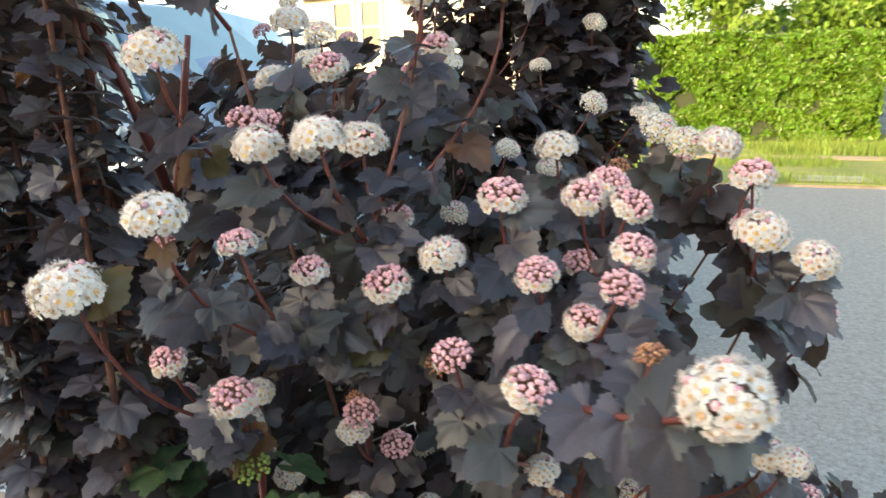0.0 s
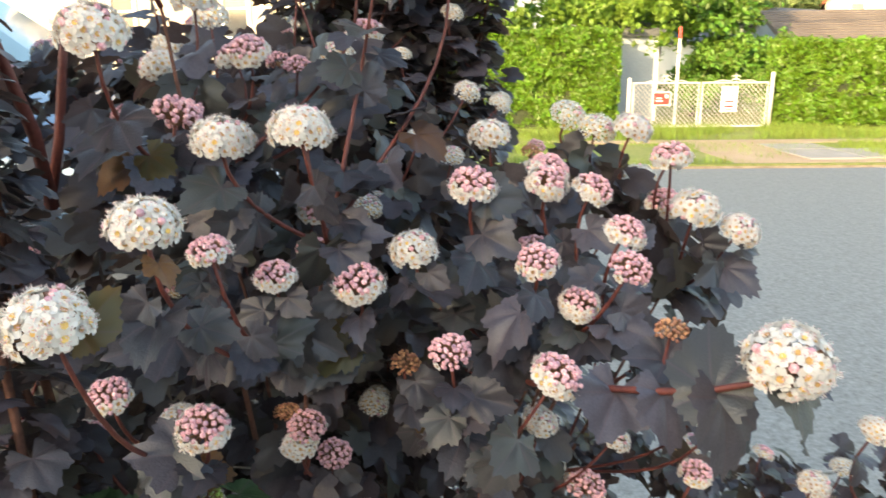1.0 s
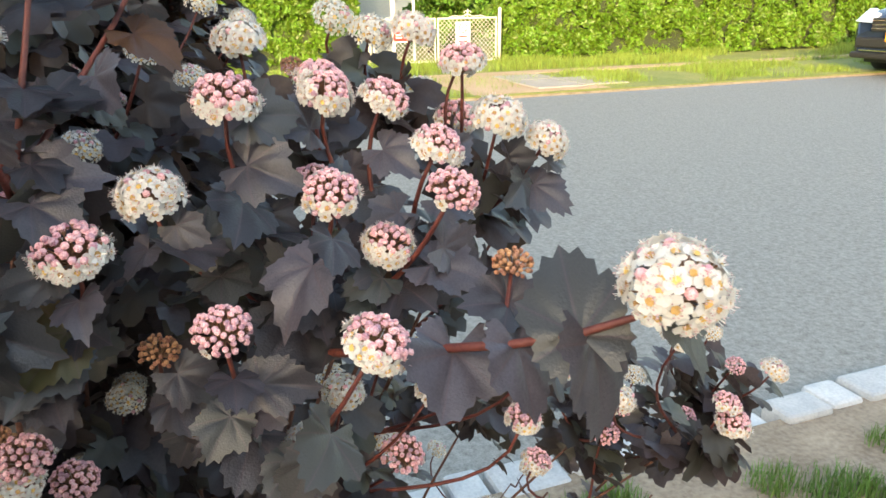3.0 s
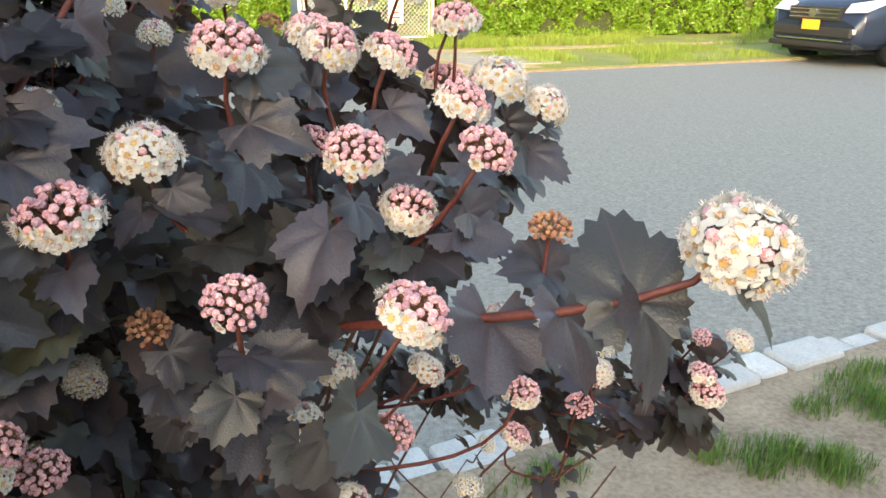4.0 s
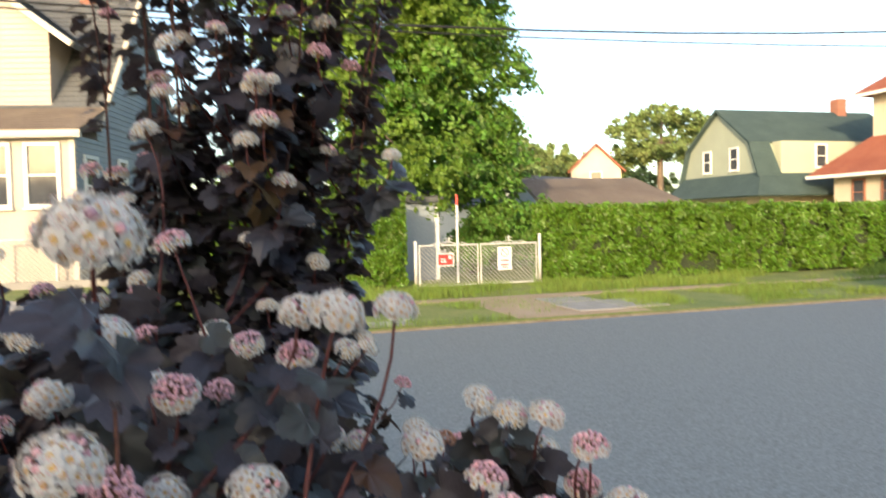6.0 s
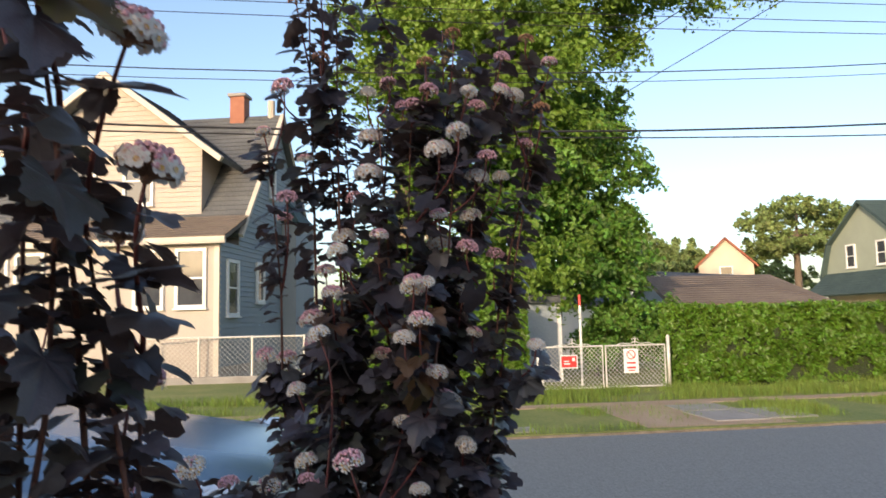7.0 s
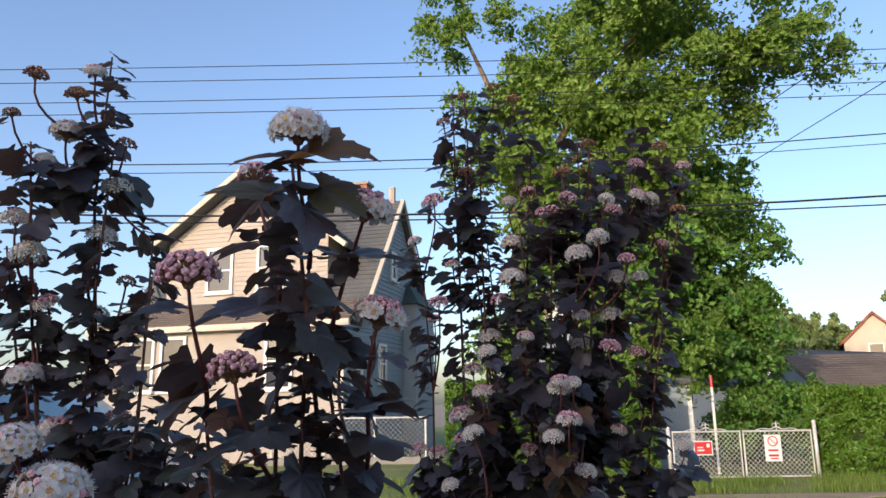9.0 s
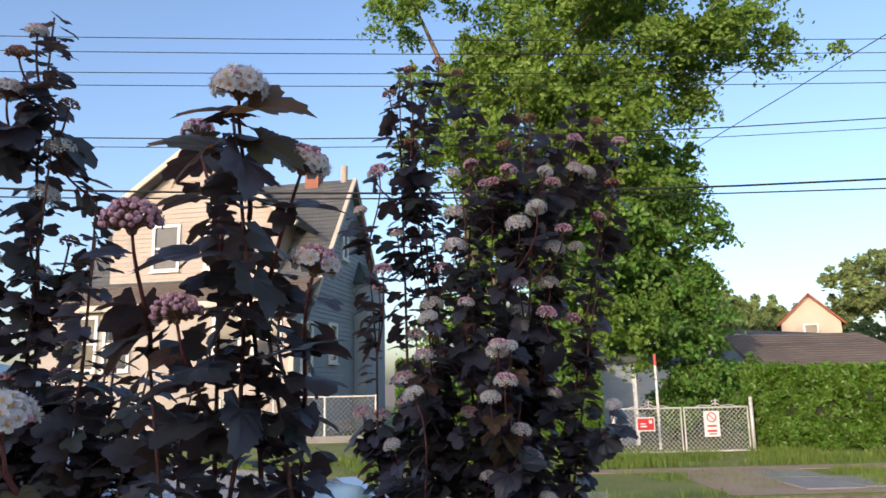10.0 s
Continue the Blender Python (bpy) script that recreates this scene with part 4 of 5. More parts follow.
# ---------- the ninebark shrubs ----------


def leaf_geo(seed, steps=46, rings=(0.3, 0.62, 0.86, 1.0)):
    """A lobed, toothed leaf: stalk joint at the origin, tip towards +y, face up; unit length."""
    rng = random.Random(seed)
    axes = [(0, 1.0), (46, 0.80 + rng.uniform(-0.06, 0.06)), (-46, 0.78 + rng.uniform(-0.06, 0.06)), (100, 0.56), (-100, 0.56)]
    curl, droop, twist = rng.uniform(-0.10, 0.22), rng.uniform(0.10, 0.55), rng.uniform(-0.3, 0.3)
    fold, wave = rng.uniform(0.0, 0.32), rng.uniform(0.01, 0.05)
    g = Geo()
    verts = [(0, 0, 0)]
    for u in rings:
        for i in range(steps + 1):
            a = -148 + 296 * i / steps
            r = 0.50
            near = 180
            for t, amp in axes:
                d = abs(a - t)
                near = min(near, d)
                if d < 70:
                    r = max(r, amp * (0.16 * max(0.0, 1 - d / 30) + 0.84 * math.cos(radians(d * 1.2)) ** 0.9))
            if u == 1.0:
                r *= 1 + 0.05 * (1 if i % 2 else -1) * rng.uniform(0.5, 1.4) + 0.03 * math.sin(i * 0.9 + seed)
            rr = r * u
            x, y = rr * math.sin(radians(a)), rr * math.cos(radians(a))
            z = 0.07 * min(near, 26) / 26 * u * (1.1 - 0.5 * u) - droop * max(y, 0) ** 2 * 0.9 - curl * abs(x) ** 1.6 * 1.6 + twist * x * y + fold * abs(x)
            z += wave * u * u * math.sin(i * 0.55 + seed)
            z += 0.025 * math.sin(7 * u * 3.14) * (near > 4) * 0.6
            verts.append((x, y, z))
    n = steps + 1
    faces = [(0, 1 + i + 1, 1 + i) for i in range(steps)]
    for k in range(len(rings) - 1):
        o = 1 + k * n
        faces += [(o + i, o + i + 1, o + n + i + 1, o + n + i) for i in range(steps)]
    g.add(verts, faces)
    return g


def floret(g, c, axis, r, rng, detail):
    """Five cupped petals, a yolk-coloured centre and a brush of stamens."""
    axis = Vector(axis).normalized()
    s = axis.orthogonal().normalized()
    q = Matrix.Rotation(rng.uniform(0, 6.28), 3, axis)
    s = q @ s
    t = axis.cross(s)
    c = Vector(c)
    for k in range(5):
        a = 2 * math.pi * k / 5
        d = s * math.cos(a) + t * math.sin(a)
        e = axis.cross(d)
        lift = rng.uniform(0.05, 0.35)
        p = [c + d * r * 0.12, c + d * r * 0.5 + e * r * 0.44 + axis * r * lift * 0.8, c + d * r * 0.92 + e * r * 0.36 + axis * r * lift,
             c + d * r * 1.02 + axis * r * lift * 0.7, c + d * r * 0.92 - e * r * 0.36 + axis * r * lift, c + d * r * 0.5 - e * r * 0.44 + axis * r * lift * 0.8]
        g.add(p, [(0, 1, 2, 3), (0, 3, 4, 5)] if detail else [(0, 2, 3, 4)], 0)
    m = 6
    g.add([c + (s * math.cos(i * 6.283 / m) + t * math.sin(i * 6.283 / m)) * r * 0.36 + axis * r * 0.2 for i in range(m)] + [c + axis * r * 0.12],
          [(i, (i + 1) % m, m) for i in range(m)], 1)
    for k in range(11 if detail else 5):
        a = rng.uniform(0, 6.283)
        d = s * math.cos(a) + t * math.sin(a)
        b = c + d * r * 0.25 + axis * r * 0.1
        tip = c + d * r * rng.uniform(0.25, 0.6) + axis * r * rng.uniform(0.35, 0.75)
        w = axis.cross(d) * r * 0.03
        g.add([b - w, b + w, tip + w, tip - w], [(0, 1, 2, 3)], 0)
        if detail:
            h = r * 0.075
            g.add([tip - w * 2.5, tip + d * h, tip + w * 2.5, tip - d * h + axis * h], [(0, 1, 2), (0, 2, 3)], 2)


def head_geo(kind, seed, detail=True):
    """A domed flower head one unit across, its stalk joint at the origin and its axis along +z."""
    rng = random.Random(seed)
    g = Geo()
    n = {"o": 58, "h": 76, "p": 78, "b": 60}[kind]
    ctr = Vector((0, 0, 0.16))
    for i in range(n):
        u = (i + 0.5) / n
        cz = 1 - u * (1.18 if kind in "op" else 1.08)
        sr = math.sqrt(max(0.0, 1 - cz * cz))
        a = i * 2.39996 + rng.uniform(-0.15, 0.15)
        d = Vector((sr * math.cos(a), sr * math.sin(a), cz))
        d = (d + Vector((rng.uniform(-1, 1), rng.uniform(-1, 1), rng.uniform(-1, 1))) * 0.07).normalized()
        rad = rng.uniform(0.36, 0.42)
        p = ctr + Vector((d.x * rad * 1.08, d.y * rad * 1.08, d.z * rad * 0.86))
        if detail:
            g.tube([Vector((0, 0, 0.0)), Vector((d.x * 0.16, d.y * 0.16, 0.1 + d.z * 0.1)), p], 0.012, 3, 4, cap=False)
        opened = {"o": rng.random() > (0.35 if u < 0.2 and seed % 2 else 0.06), "h": u > 0.56 - 0.25 * (seed % 3 == 1) and rng.random() > 0.15, "p": u > 0.93 and rng.random() > 0.5, "b": False}[kind]
        if opened:
            floret(g, p, d, rng.uniform(0.112, 0.132), rng, detail)
        else:
            r = rng.uniform(0.052, 0.066) * (1.0 if kind != "b" else 0.95)
            g.ball(p, r, 6, 3, 3 if kind != "b" else 5, 1.0, d)
            g.tube([p - d * r * 1.3, p - d * r * 0.2], [r * 0.45, r * 0.95], 5, 4, cap=False)
    g.ball((0, 0, 0.06), 0.10, 6, 3, 4, 1.2)
    return g


LEAF_MESH = [leaf_geo(i).mesh("leaf", M_PURPLE, True) for i in range(9)]
LEAF_YOUNG = [leaf_geo(60 + i).mesh("leaf", M_YOUNG_LEAF, True) for i in range(6)]
LEAF_FEW = [leaf_geo(100 + i, 20, (0.45, 1.0)) for i in range(6)]
HEAD_MATS = [M_PETAL, M_CENTRE, M_STAMEN, M_BUD, M_CALYX, M_YOUNG]
HEAD_MESH = {(k, d): [head_geo(k, 10 * i + 3 + i, d).mesh("flower_head", HEAD_MATS) for i in range(5)] for k in "ohpb" for d in (True, False)}
HEAD_LABEL = {"o": "open white flower cluster with golden centres", "h": "half-open cluster of pink buds and white flowers",
              "p": "tight cluster of pink buds", "b": "small cluster of rusty brown buds"}


def set_leaf(p, d, size, rng, up=(0, 0, 1), flat=0.35):
    """The pose of a leaf at p that points along d, its face turned to up, tilted a little by chance."""
    y = Vector(d).normalized()
    z = Vector(up) + Vector((rng.gauss(0, flat), rng.gauss(0, flat), rng.gauss(0, flat)))
    z = (z - y * z.dot(y)).normalized()
    x = y.cross(z)
    m = Matrix((x, y, z)).transposed().to_4x4()
    m.translation = p
    return m @ Matrix.Diagonal((size * rng.uniform(0.85, 1.1), size, size, 1))


def joined(geos, mats):
    """One mesh out of many posed copies of small ones."""
    vs, fs, o = [], [], 0
    for g, m in geos:
        a = np.array(g.v) @ np.array(m.to_3x3()).T + np.array(m.translation)
        vs.append(a)
        fs.extend([tuple(i + o for i in f) for f in g.f])
        o += len(g.v)
    out = Geo()
    out.v = [tuple(p) for p in np.concatenate(vs).tolist()]
    out.f, out.m = fs, [0] * len(fs)
    return out


def keep_clear(p):
    """Nothing grows where the onlooker stands."""
    return p.y < 0.54 and p.z > 1.2 or (p.y < 0.62 and 0.16 < p.x < 0.34 and p.z > 1.50) or p.y < 0.40


def shrub(name, label, base, tips, heads, outward, seed, leaf_size=0.062, twig_leaf=7, fill=None, face=0.5, single=300, up_leaf=0.5, stem_leaf=4, reach=0.35, bloom=0.84, turned=0.7, young=0.05, bare=None, leaf_from=4):
    """A shrub: limbs from the base to the tips, a twig with leaves for each flower head, and leaves within.
    outward(p): the way the leaves and heads turn at p."""
    rng = random.Random(seed)
    root = thing(name, label, "shrub", pose(*base))
    inv = Matrix.Translation(-Vector(base))
    limbs = []
    for tip in tips:
        tip, b = Vector(tip), Vector(base) + Vector((rng.uniform(-0.07, 0.07), rng.uniform(-0.07, 0.07), 0))
        pts = []
        bend = Vector((rng.uniform(-0.05, 0.05), rng.uniform(-0.05, 0.05), 0))
        for i in range(13):
            s = i / 12
            p = Vector((b.x + (tip.x - b.x) * s ** 1.25, b.y + (tip.y - b.y) * s ** 1.25, b.z + (tip.z - b.z) * s))
            pts.append(p + bend * math.sin(s * 3.14) + Vector((rng.gauss(0, 0.005), rng.gauss(0, 0.005), 0)))
        limbs.append(pts)
        part("limb", Geo().tube([inv @ p for p in pts], [0.008 - 0.0068 * (i / 12) for i in range(13)], 7), M_WOOD, root, smooth=True)
    leaves = []
    proud = [(Vector(e[:3]), (outward(Vector(e[:3])) * 0.5 + Vector((0, -0.6, 0.15 + 1.1 * face))).normalized(), e[3] / 1000) for e in heads]

    def hides(p, size):
        """Leaves do not grow over the face of a flower head."""
        for h, v, s in proud:
            q = p - h
            along = q.dot(v)
            if -0.004 < along < reach and (q - v * along).length < s * 0.5 + size * (0.44 if along < 0.15 else 0.30):
                return True
        return False

    def leaf_at(p, d, size, up):
        p = Vector(p)
        c = p + Vector(d).normalized() * size * 0.5
        if not keep_clear(c) and not hides(c, size) and not (bare and bare(c, rng)):
            leaves.append((p, set_leaf(p, d, size, rng, up)))

    for hx, hy, hz, mm, kind in heads:
        h = Vector((hx, hy, hz))
        size = mm / 1000 * bloom
        o = outward(h)
        axis = (Vector((0, 0, 1)) + o * face + Vector((rng.gauss(0, 0.16), rng.gauss(0, 0.16), 0))).normalized()
        foot = h - axis * size * 0.36
        best, joint = 9, None
        for pts in limbs:
            for p in pts[3:]:
                dist = (p - foot).length + (0.5 if p.z > foot.z - 0.05 else 0) + max(0, 0.1 - (foot.z - p.z))
                if dist < best:
                    best, joint = dist, p
        mid = foot.lerp(joint, 0.45) + Vector((0, 0, -0.02)) + Vector((rng.gauss(0, 0.01), rng.gauss(0, 0.01), 0))
        path = []
        c0, c1, c2, c3 = joint, joint.lerp(mid, 0.7), foot - axis * min(0.09, (foot - joint).length * 0.4), foot
        for i in range(9):
            t = i / 8
            path.append(c0 * (1 - t) ** 3 + c1 * 3 * t * (1 - t) ** 2 + c2 * 3 * t * t * (1 - t) + c3 * t ** 3)
        part("twig", Geo().tube([inv @ p for p in path], [0.0020 - 0.0008 * i / 8 for i in range(9)], 6), M_STEM, root, smooth=True)
        m = Matrix.Translation(foot) @ axis.to_track_quat("Z", "Y").to_matrix().to_4x4() @ Matrix.Rotation(rng.uniform(0, 6.28), 4, "Z") @ Matrix.Diagonal((size, size, size, 1))
        fine = size > 0.044 or h.y < 0.95
        ob = new("flower_head", HEAD_MESH[kind, fine][rng.randrange(5)])
        ob.parent = root
        ob.matrix_basis = inv @ m
        tagged(ob, HEAD_LABEL[kind])
        turn = rng.uniform(0, 6.28)
        n = twig_leaf
        for i in range(n):
            t = 1.0 - 0.03 - (i / n) ** 0.9 * 0.95
            p = path[0].lerp(path[1], 0) if t < 0.02 else path[min(7, int(t * 8))].lerp(path[min(8, int(t * 8) + 1)], t * 8 % 1)
            turn += 2.4
            side = Vector((math.cos(turn), math.sin(turn), 0))
            d = side * 0.8 + o * 0.75 + Vector((0, 0, rng.uniform(-0.65, 0.25)))
            sz = leaf_size * rng.uniform(0.6, 1.2) * (0.75 if i < 2 else 1.0)
            leaf_at(p + d.normalized() * 0.012, d, sz, Vector((0, 0, up_leaf)) + o * turned)
    if stem_leaf:
        for pts in limbs:
            turn = rng.uniform(0, 6.28)
            for i in range(leaf_from, 12):
                for f in range(stem_leaf if pts[i].z > 1.0 else 3):
                    p = pts[i].lerp(pts[i + 1], (f + rng.uniform(0, 1)) / stem_leaf)
                    turn += 2.4
                    d = Vector((math.cos(turn), math.sin(turn), rng.uniform(-0.5, 0.35)))
                    leaf_at(p + d * 0.015, d, leaf_size * rng.uniform(0.55, 1.0) * (1.0 if i < 10 else 0.75), Vector((0, 0, 0.9)) + outward(p) * turned * 0.7)
    leaves.sort(key=lambda e: e[0].y + 0.3 * abs(e[0].z - 1.5))
    for p, m in leaves[:single]:
        ob = new("leaf", LEAF_YOUNG[rng.randrange(6)] if rng.random() < (young if p.z > 1.75 else 0.05) else LEAF_MESH[rng.randrange(9)])
        ob.parent = root
        ob.matrix_basis = inv @ m
    rest = [(LEAF_FEW[rng.randrange(6)], inv @ m) for p, m in leaves[single:]]
    if fill:
        for p, d, up, s in fill(rng):
            if not keep_clear(p) and not hides(p, s):
                rest.append((LEAF_FEW[rng.randrange(6)], inv @ set_leaf(p, d, s, rng, up, 0.45)))
    if rest:
        tagged(part("inner_foliage", joined(rest, None), M_PURPLE_FILL, root, smooth=True), "dense dark purple leaves within the shrub", kind="stuff")
    return root


def open_below(p, rng):
    """The shrub's open side is bare of leaves near the soil."""
    side = max(0.0, min(1.0, (p.x - 0.12) / 0.25))
    line = 1.17 - 0.6 * (p.y - 0.95) - (0.10 if p.x > 0.6 else 0)
    return p.z < line - (1 - side) * 0.8 and rng.random() > 0.06


def away_from(x, y, pull=0.75):
    """Outward from an upright axis, drawn towards the open side of the bed."""
    def f(p):
        d = Vector((p.x - x, p.y - y, 0))
        d = d.normalized() if d.length > 0.01 else Vector((0, -1, 0))
        return (d + Vector((0.15, -pull, 0))).normalized()
    return f


def mound_fill(count, centre, radii, size, out):
    def f(rng):
        for _ in range(count):
            d = Vector((rng.gauss(0, 1), rng.gauss(0, 1), rng.gauss(0, 1))).normalized()
            r = 1 - abs(rng.gauss(0, 0.16))
            p = Vector((centre[0] + d.x * radii[0] * r, centre[1] + d.y * radii[1] * r, centre[2] + d.z * radii[2] * r))
            if p.z < 0.12 or open_below(p, rng):
                continue
            o = out(p)
            yield p, o + Vector((rng.gauss(0, 0.5), rng.gauss(0, 0.5), rng.uniform(-0.7, 0.2))), o * 0.7 + Vector((0, 0, 0.6)), size * rng.uniform(0.7, 1.2)
    return f


MOUND_a = [
    (0.269, 0.715, 1.483, 36, "h"),
    (0.187, 0.775, 1.479, 45, "o"),
    (0.277, 0.664, 1.428, 42, "h"),
    (0.149, 0.754, 1.459, 46, "h"),
    (0.212, 0.712, 1.424, 36, "p"),
    (0.325, 0.695, 1.484, 34, "p"),
    (0.330, 0.729, 1.499, 36, "h"),
    (0.231, 0.785, 1.523, 46, "h"),
    (0.299, 0.726, 1.450, 35, "h"),
    (0.085, 1.007, 1.181, 40, "o"),
    (0.060, 0.618, 1.533, 46, "o"),
    (0.071, 0.717, 1.565, 46, "o"),
    (0.120, 0.712, 1.572, 48, "o"),
    (0.056, 0.683, 1.386, 43, "h"),
    (0.026, 0.580, 1.497, 52, "o"),
    (0.095, 0.738, 1.469, 36, "h"),
]
MOUND_b = [
    (0.014, 0.691, 1.628, 50, "o"),
    (0.456, 0.843, 1.474, 42, "o"),
    (0.416, 0.844, 1.494, 50, "o"),
    (0.108, 0.817, 1.561, 50, "o"),
    (0.094, 0.926, 1.476, 42, "h"),
    (0.137, 0.986, 1.469, 40, "o"),
    (0.103, 0.840, 1.461, 36, "h"),
    (0.069, 0.686, 1.500, 34, "h"),
    (-0.006, 0.697, 1.402, 36, "h"),
    (0.251, 0.909, 1.548, 48, "o"),
    (0.189, 1.005, 1.534, 34, "o"),
    (0.180, 0.787, 1.383, 30, "b"),
    (0.289, 0.806, 1.520, 42, "h"),
    (0.133, 1.021, 1.235, 44, "o"),
    (0.248, 1.007, 1.152, 30, "h"),
    (0.025, 0.784, 1.576, 42, "p"),
]
MOUND_c = [
    (0.415, 0.794, 1.281, 35, "h"),
    (0.144, 0.861, 1.674, 40, "o"),
    (0.166, 0.807, 1.679, 50, "o"),
    (0.216, 0.852, 1.674, 44, "o"),
    (0.111, 1.019, 1.626, 40, "h"),
    (0.055, 0.868, 1.618, 44, "h"),
    (0.085, 0.916, 1.606, 30, "p"),
    (-0.003, 0.971, 1.653, 42, "o"),
    (-0.001, 1.309, 1.864, 45, "o"),
    (0.041, 1.096, 1.724, 46, "h"),
    (0.031, 0.682, 1.740, 62, "o"),
    (0.222, 1.056, 1.510, 35, "o"),
    (0.419, 0.922, 1.523, 36, "o"),
    (0.079, 1.154, 1.622, 44, "o"),
    (0.145, 0.902, 1.633, 42, "h"),
    (0.283, 0.838, 1.462, 36, "p"),
    (0.324, 0.805, 1.515, 40, "h"),
    (0.295, 0.847, 1.302, 40, "o"),
]
MOUND_d = [
    (0.137, 1.109, 1.451, 42, "o"),
    (0.742, 1.031, 1.183, 48, "o"),
    (0.775, 1.010, 1.191, 37, "o"),
    (0.821, 0.950, 1.160, 42, "o"),
    (0.789, 0.978, 1.156, 31, "p"),
    (0.691, 1.039, 1.135, 38, "o"),
    (0.731, 0.986, 1.098, 32, "p"),
    (0.615, 1.082, 1.130, 35, "h"),
    (0.283, 1.116, 1.175, 46, "o"),
    (0.375, 1.244, 1.088, 46, "o"),
    (0.469, 1.504, 0.900, 46, "o"),
    (0.308, 1.636, 0.792, 46, "o"),
    (0.072, 0.860, 1.306, 27, "b"),
    (0.130, 1.477, 0.997, 46, "o"),
    (0.241, 1.144, 1.030, 43, "h"),
    (0.356, 1.436, 0.808, 43, "h"),
    (0.715, 1.344, 0.787, 46, "o"),
    (0.571, 1.423, 0.815, 46, "o"),
]
MOUND_e = [
    (0.483, 0.964, 1.397, 43, "h"),
    (0.415, 1.010, 1.493, 46, "o"),
    (0.370, 1.450, 1.477, 38, "p"),
    (0.233, 1.481, 1.477, 46, "o"),
    (0.023, 1.691, 1.446, 46, "o"),
    (0.113, 1.610, 1.483, 46, "o"),
    (0.288, 1.613, 1.152, 43, "h"),
    (0.277, 1.708, 1.565, 46, "o"),
    (0.314, 1.481, 1.551, 46, "o"),
    (0.305, 1.776, 1.554, 46, "o"),
    (-0.236, 1.250, 1.676, 38, "p"),
    (-0.148, 1.178, 1.709, 46, "o"),
    (-0.120, 1.299, 1.664, 38, "p"),
    (0.024, 0.937, 1.615, 43, "h"),
    (-0.235, 1.338, 1.614, 38, "p"),
    (-0.126, 1.193, 1.634, 46, "o"),
    (-0.177, 1.161, 1.550, 38, "p"),
    (-0.130, 1.121, 1.542, 43, "h"),
]
MOUND_f = [
    (-0.282, 1.203, 1.628, 43, "h"),
    (-0.397, 1.219, 1.596, 46, "o"),
    (-0.277, 1.108, 1.598, 38, "p"),
    (-0.351, 0.982, 1.515, 43, "h"),
    (-0.336, 0.978, 1.478, 27, "b"),
    (-0.267, 1.149, 1.455, 38, "p"),
    (-0.183, 0.924, 1.433, 38, "p"),
    (-0.136, 1.169, 1.327, 43, "h"),
    (-0.221, 1.556, 1.244, 46, "o"),
    (0.027, 1.311, 1.478, 43, "h"),
    (0.085, 1.443, 1.489, 46, "o"),
    (-0.025, 1.048, 1.452, 27, "b"),
    (-0.321, 1.545, 1.366, 46, "o"),
    (0.250, 1.262, 1.572, 46, "o"),
    (0.307, 1.409, 1.546, 46, "o"),
    (0.294, 1.586, 1.557, 46, "o"),
    (-0.162, 0.744, 1.379, 43, "h"),
    (0.046, 0.945, 1.262, 27, "b"),
]
MOUND_g = [
    (0.121, 1.160, 1.177, 46, "o"),
    (0.174, 1.521, 0.952, 46, "o"),
    (0.258, 0.982, 1.246, 46, "o"),
    (0.320, 1.024, 1.214, 46, "o"),
    (0.439, 1.113, 1.189, 46, "o"),
    (0.377, 0.997, 1.306, 43, "h"),
    (0.174, 1.144, 1.317, 27, "b"),
    (0.283, 1.484, 0.884, 46, "o"),
    (0.500, 1.018, 1.181, 43, "h"),
    (-0.322, 0.990, 1.682, 46, "o"),
    (-0.000, 1.225, 1.613, 38, "p"),
    (-0.022, 1.427, 1.667, 46, "o"),
    (0.329, 1.217, 1.470, 46, "o"),
    (0.356, 1.103, 1.480, 38, "p"),
    (0.008, 0.890, 1.661, 46, "o"),
    (-0.045, 0.940, 1.609, 46, "o"),
    (0.014, 0.821, 1.571, 38, "p"),
    (0.046, 0.840, 1.552, 46, "o"),
]
MOUND_h = [
    (0.046, 1.354, 1.460, 38, "p"),
    (-0.099, 1.124, 1.631, 46, "o"),
    (0.136, 1.440, 1.717, 46, "o"),
    (0.222, 1.479, 1.746, 46, "o"),
    (0.137, 1.375, 1.461, 43, "h"),
    (0.247, 1.380, 1.402, 46, "o"),
    (0.301, 0.998, 1.519, 27, "b"),
]
MOUND_i = [
    (0.391, 0.947, 1.549, 46, "o"),
    (0.419, 0.933, 1.480, 46, "h"),
    (0.338, 0.991, 1.558, 46, "o"),
    (0.363, 0.971, 1.547, 46, "o"),
    (0.411, 0.905, 1.528, 46, "h"),
    (0.301, 0.880, 1.521, 46, "h"),
]
MOUND = MOUND_i + MOUND_a + MOUND_b + MOUND_c + MOUND_d + MOUND_e + MOUND_f + MOUND_g + MOUND_h
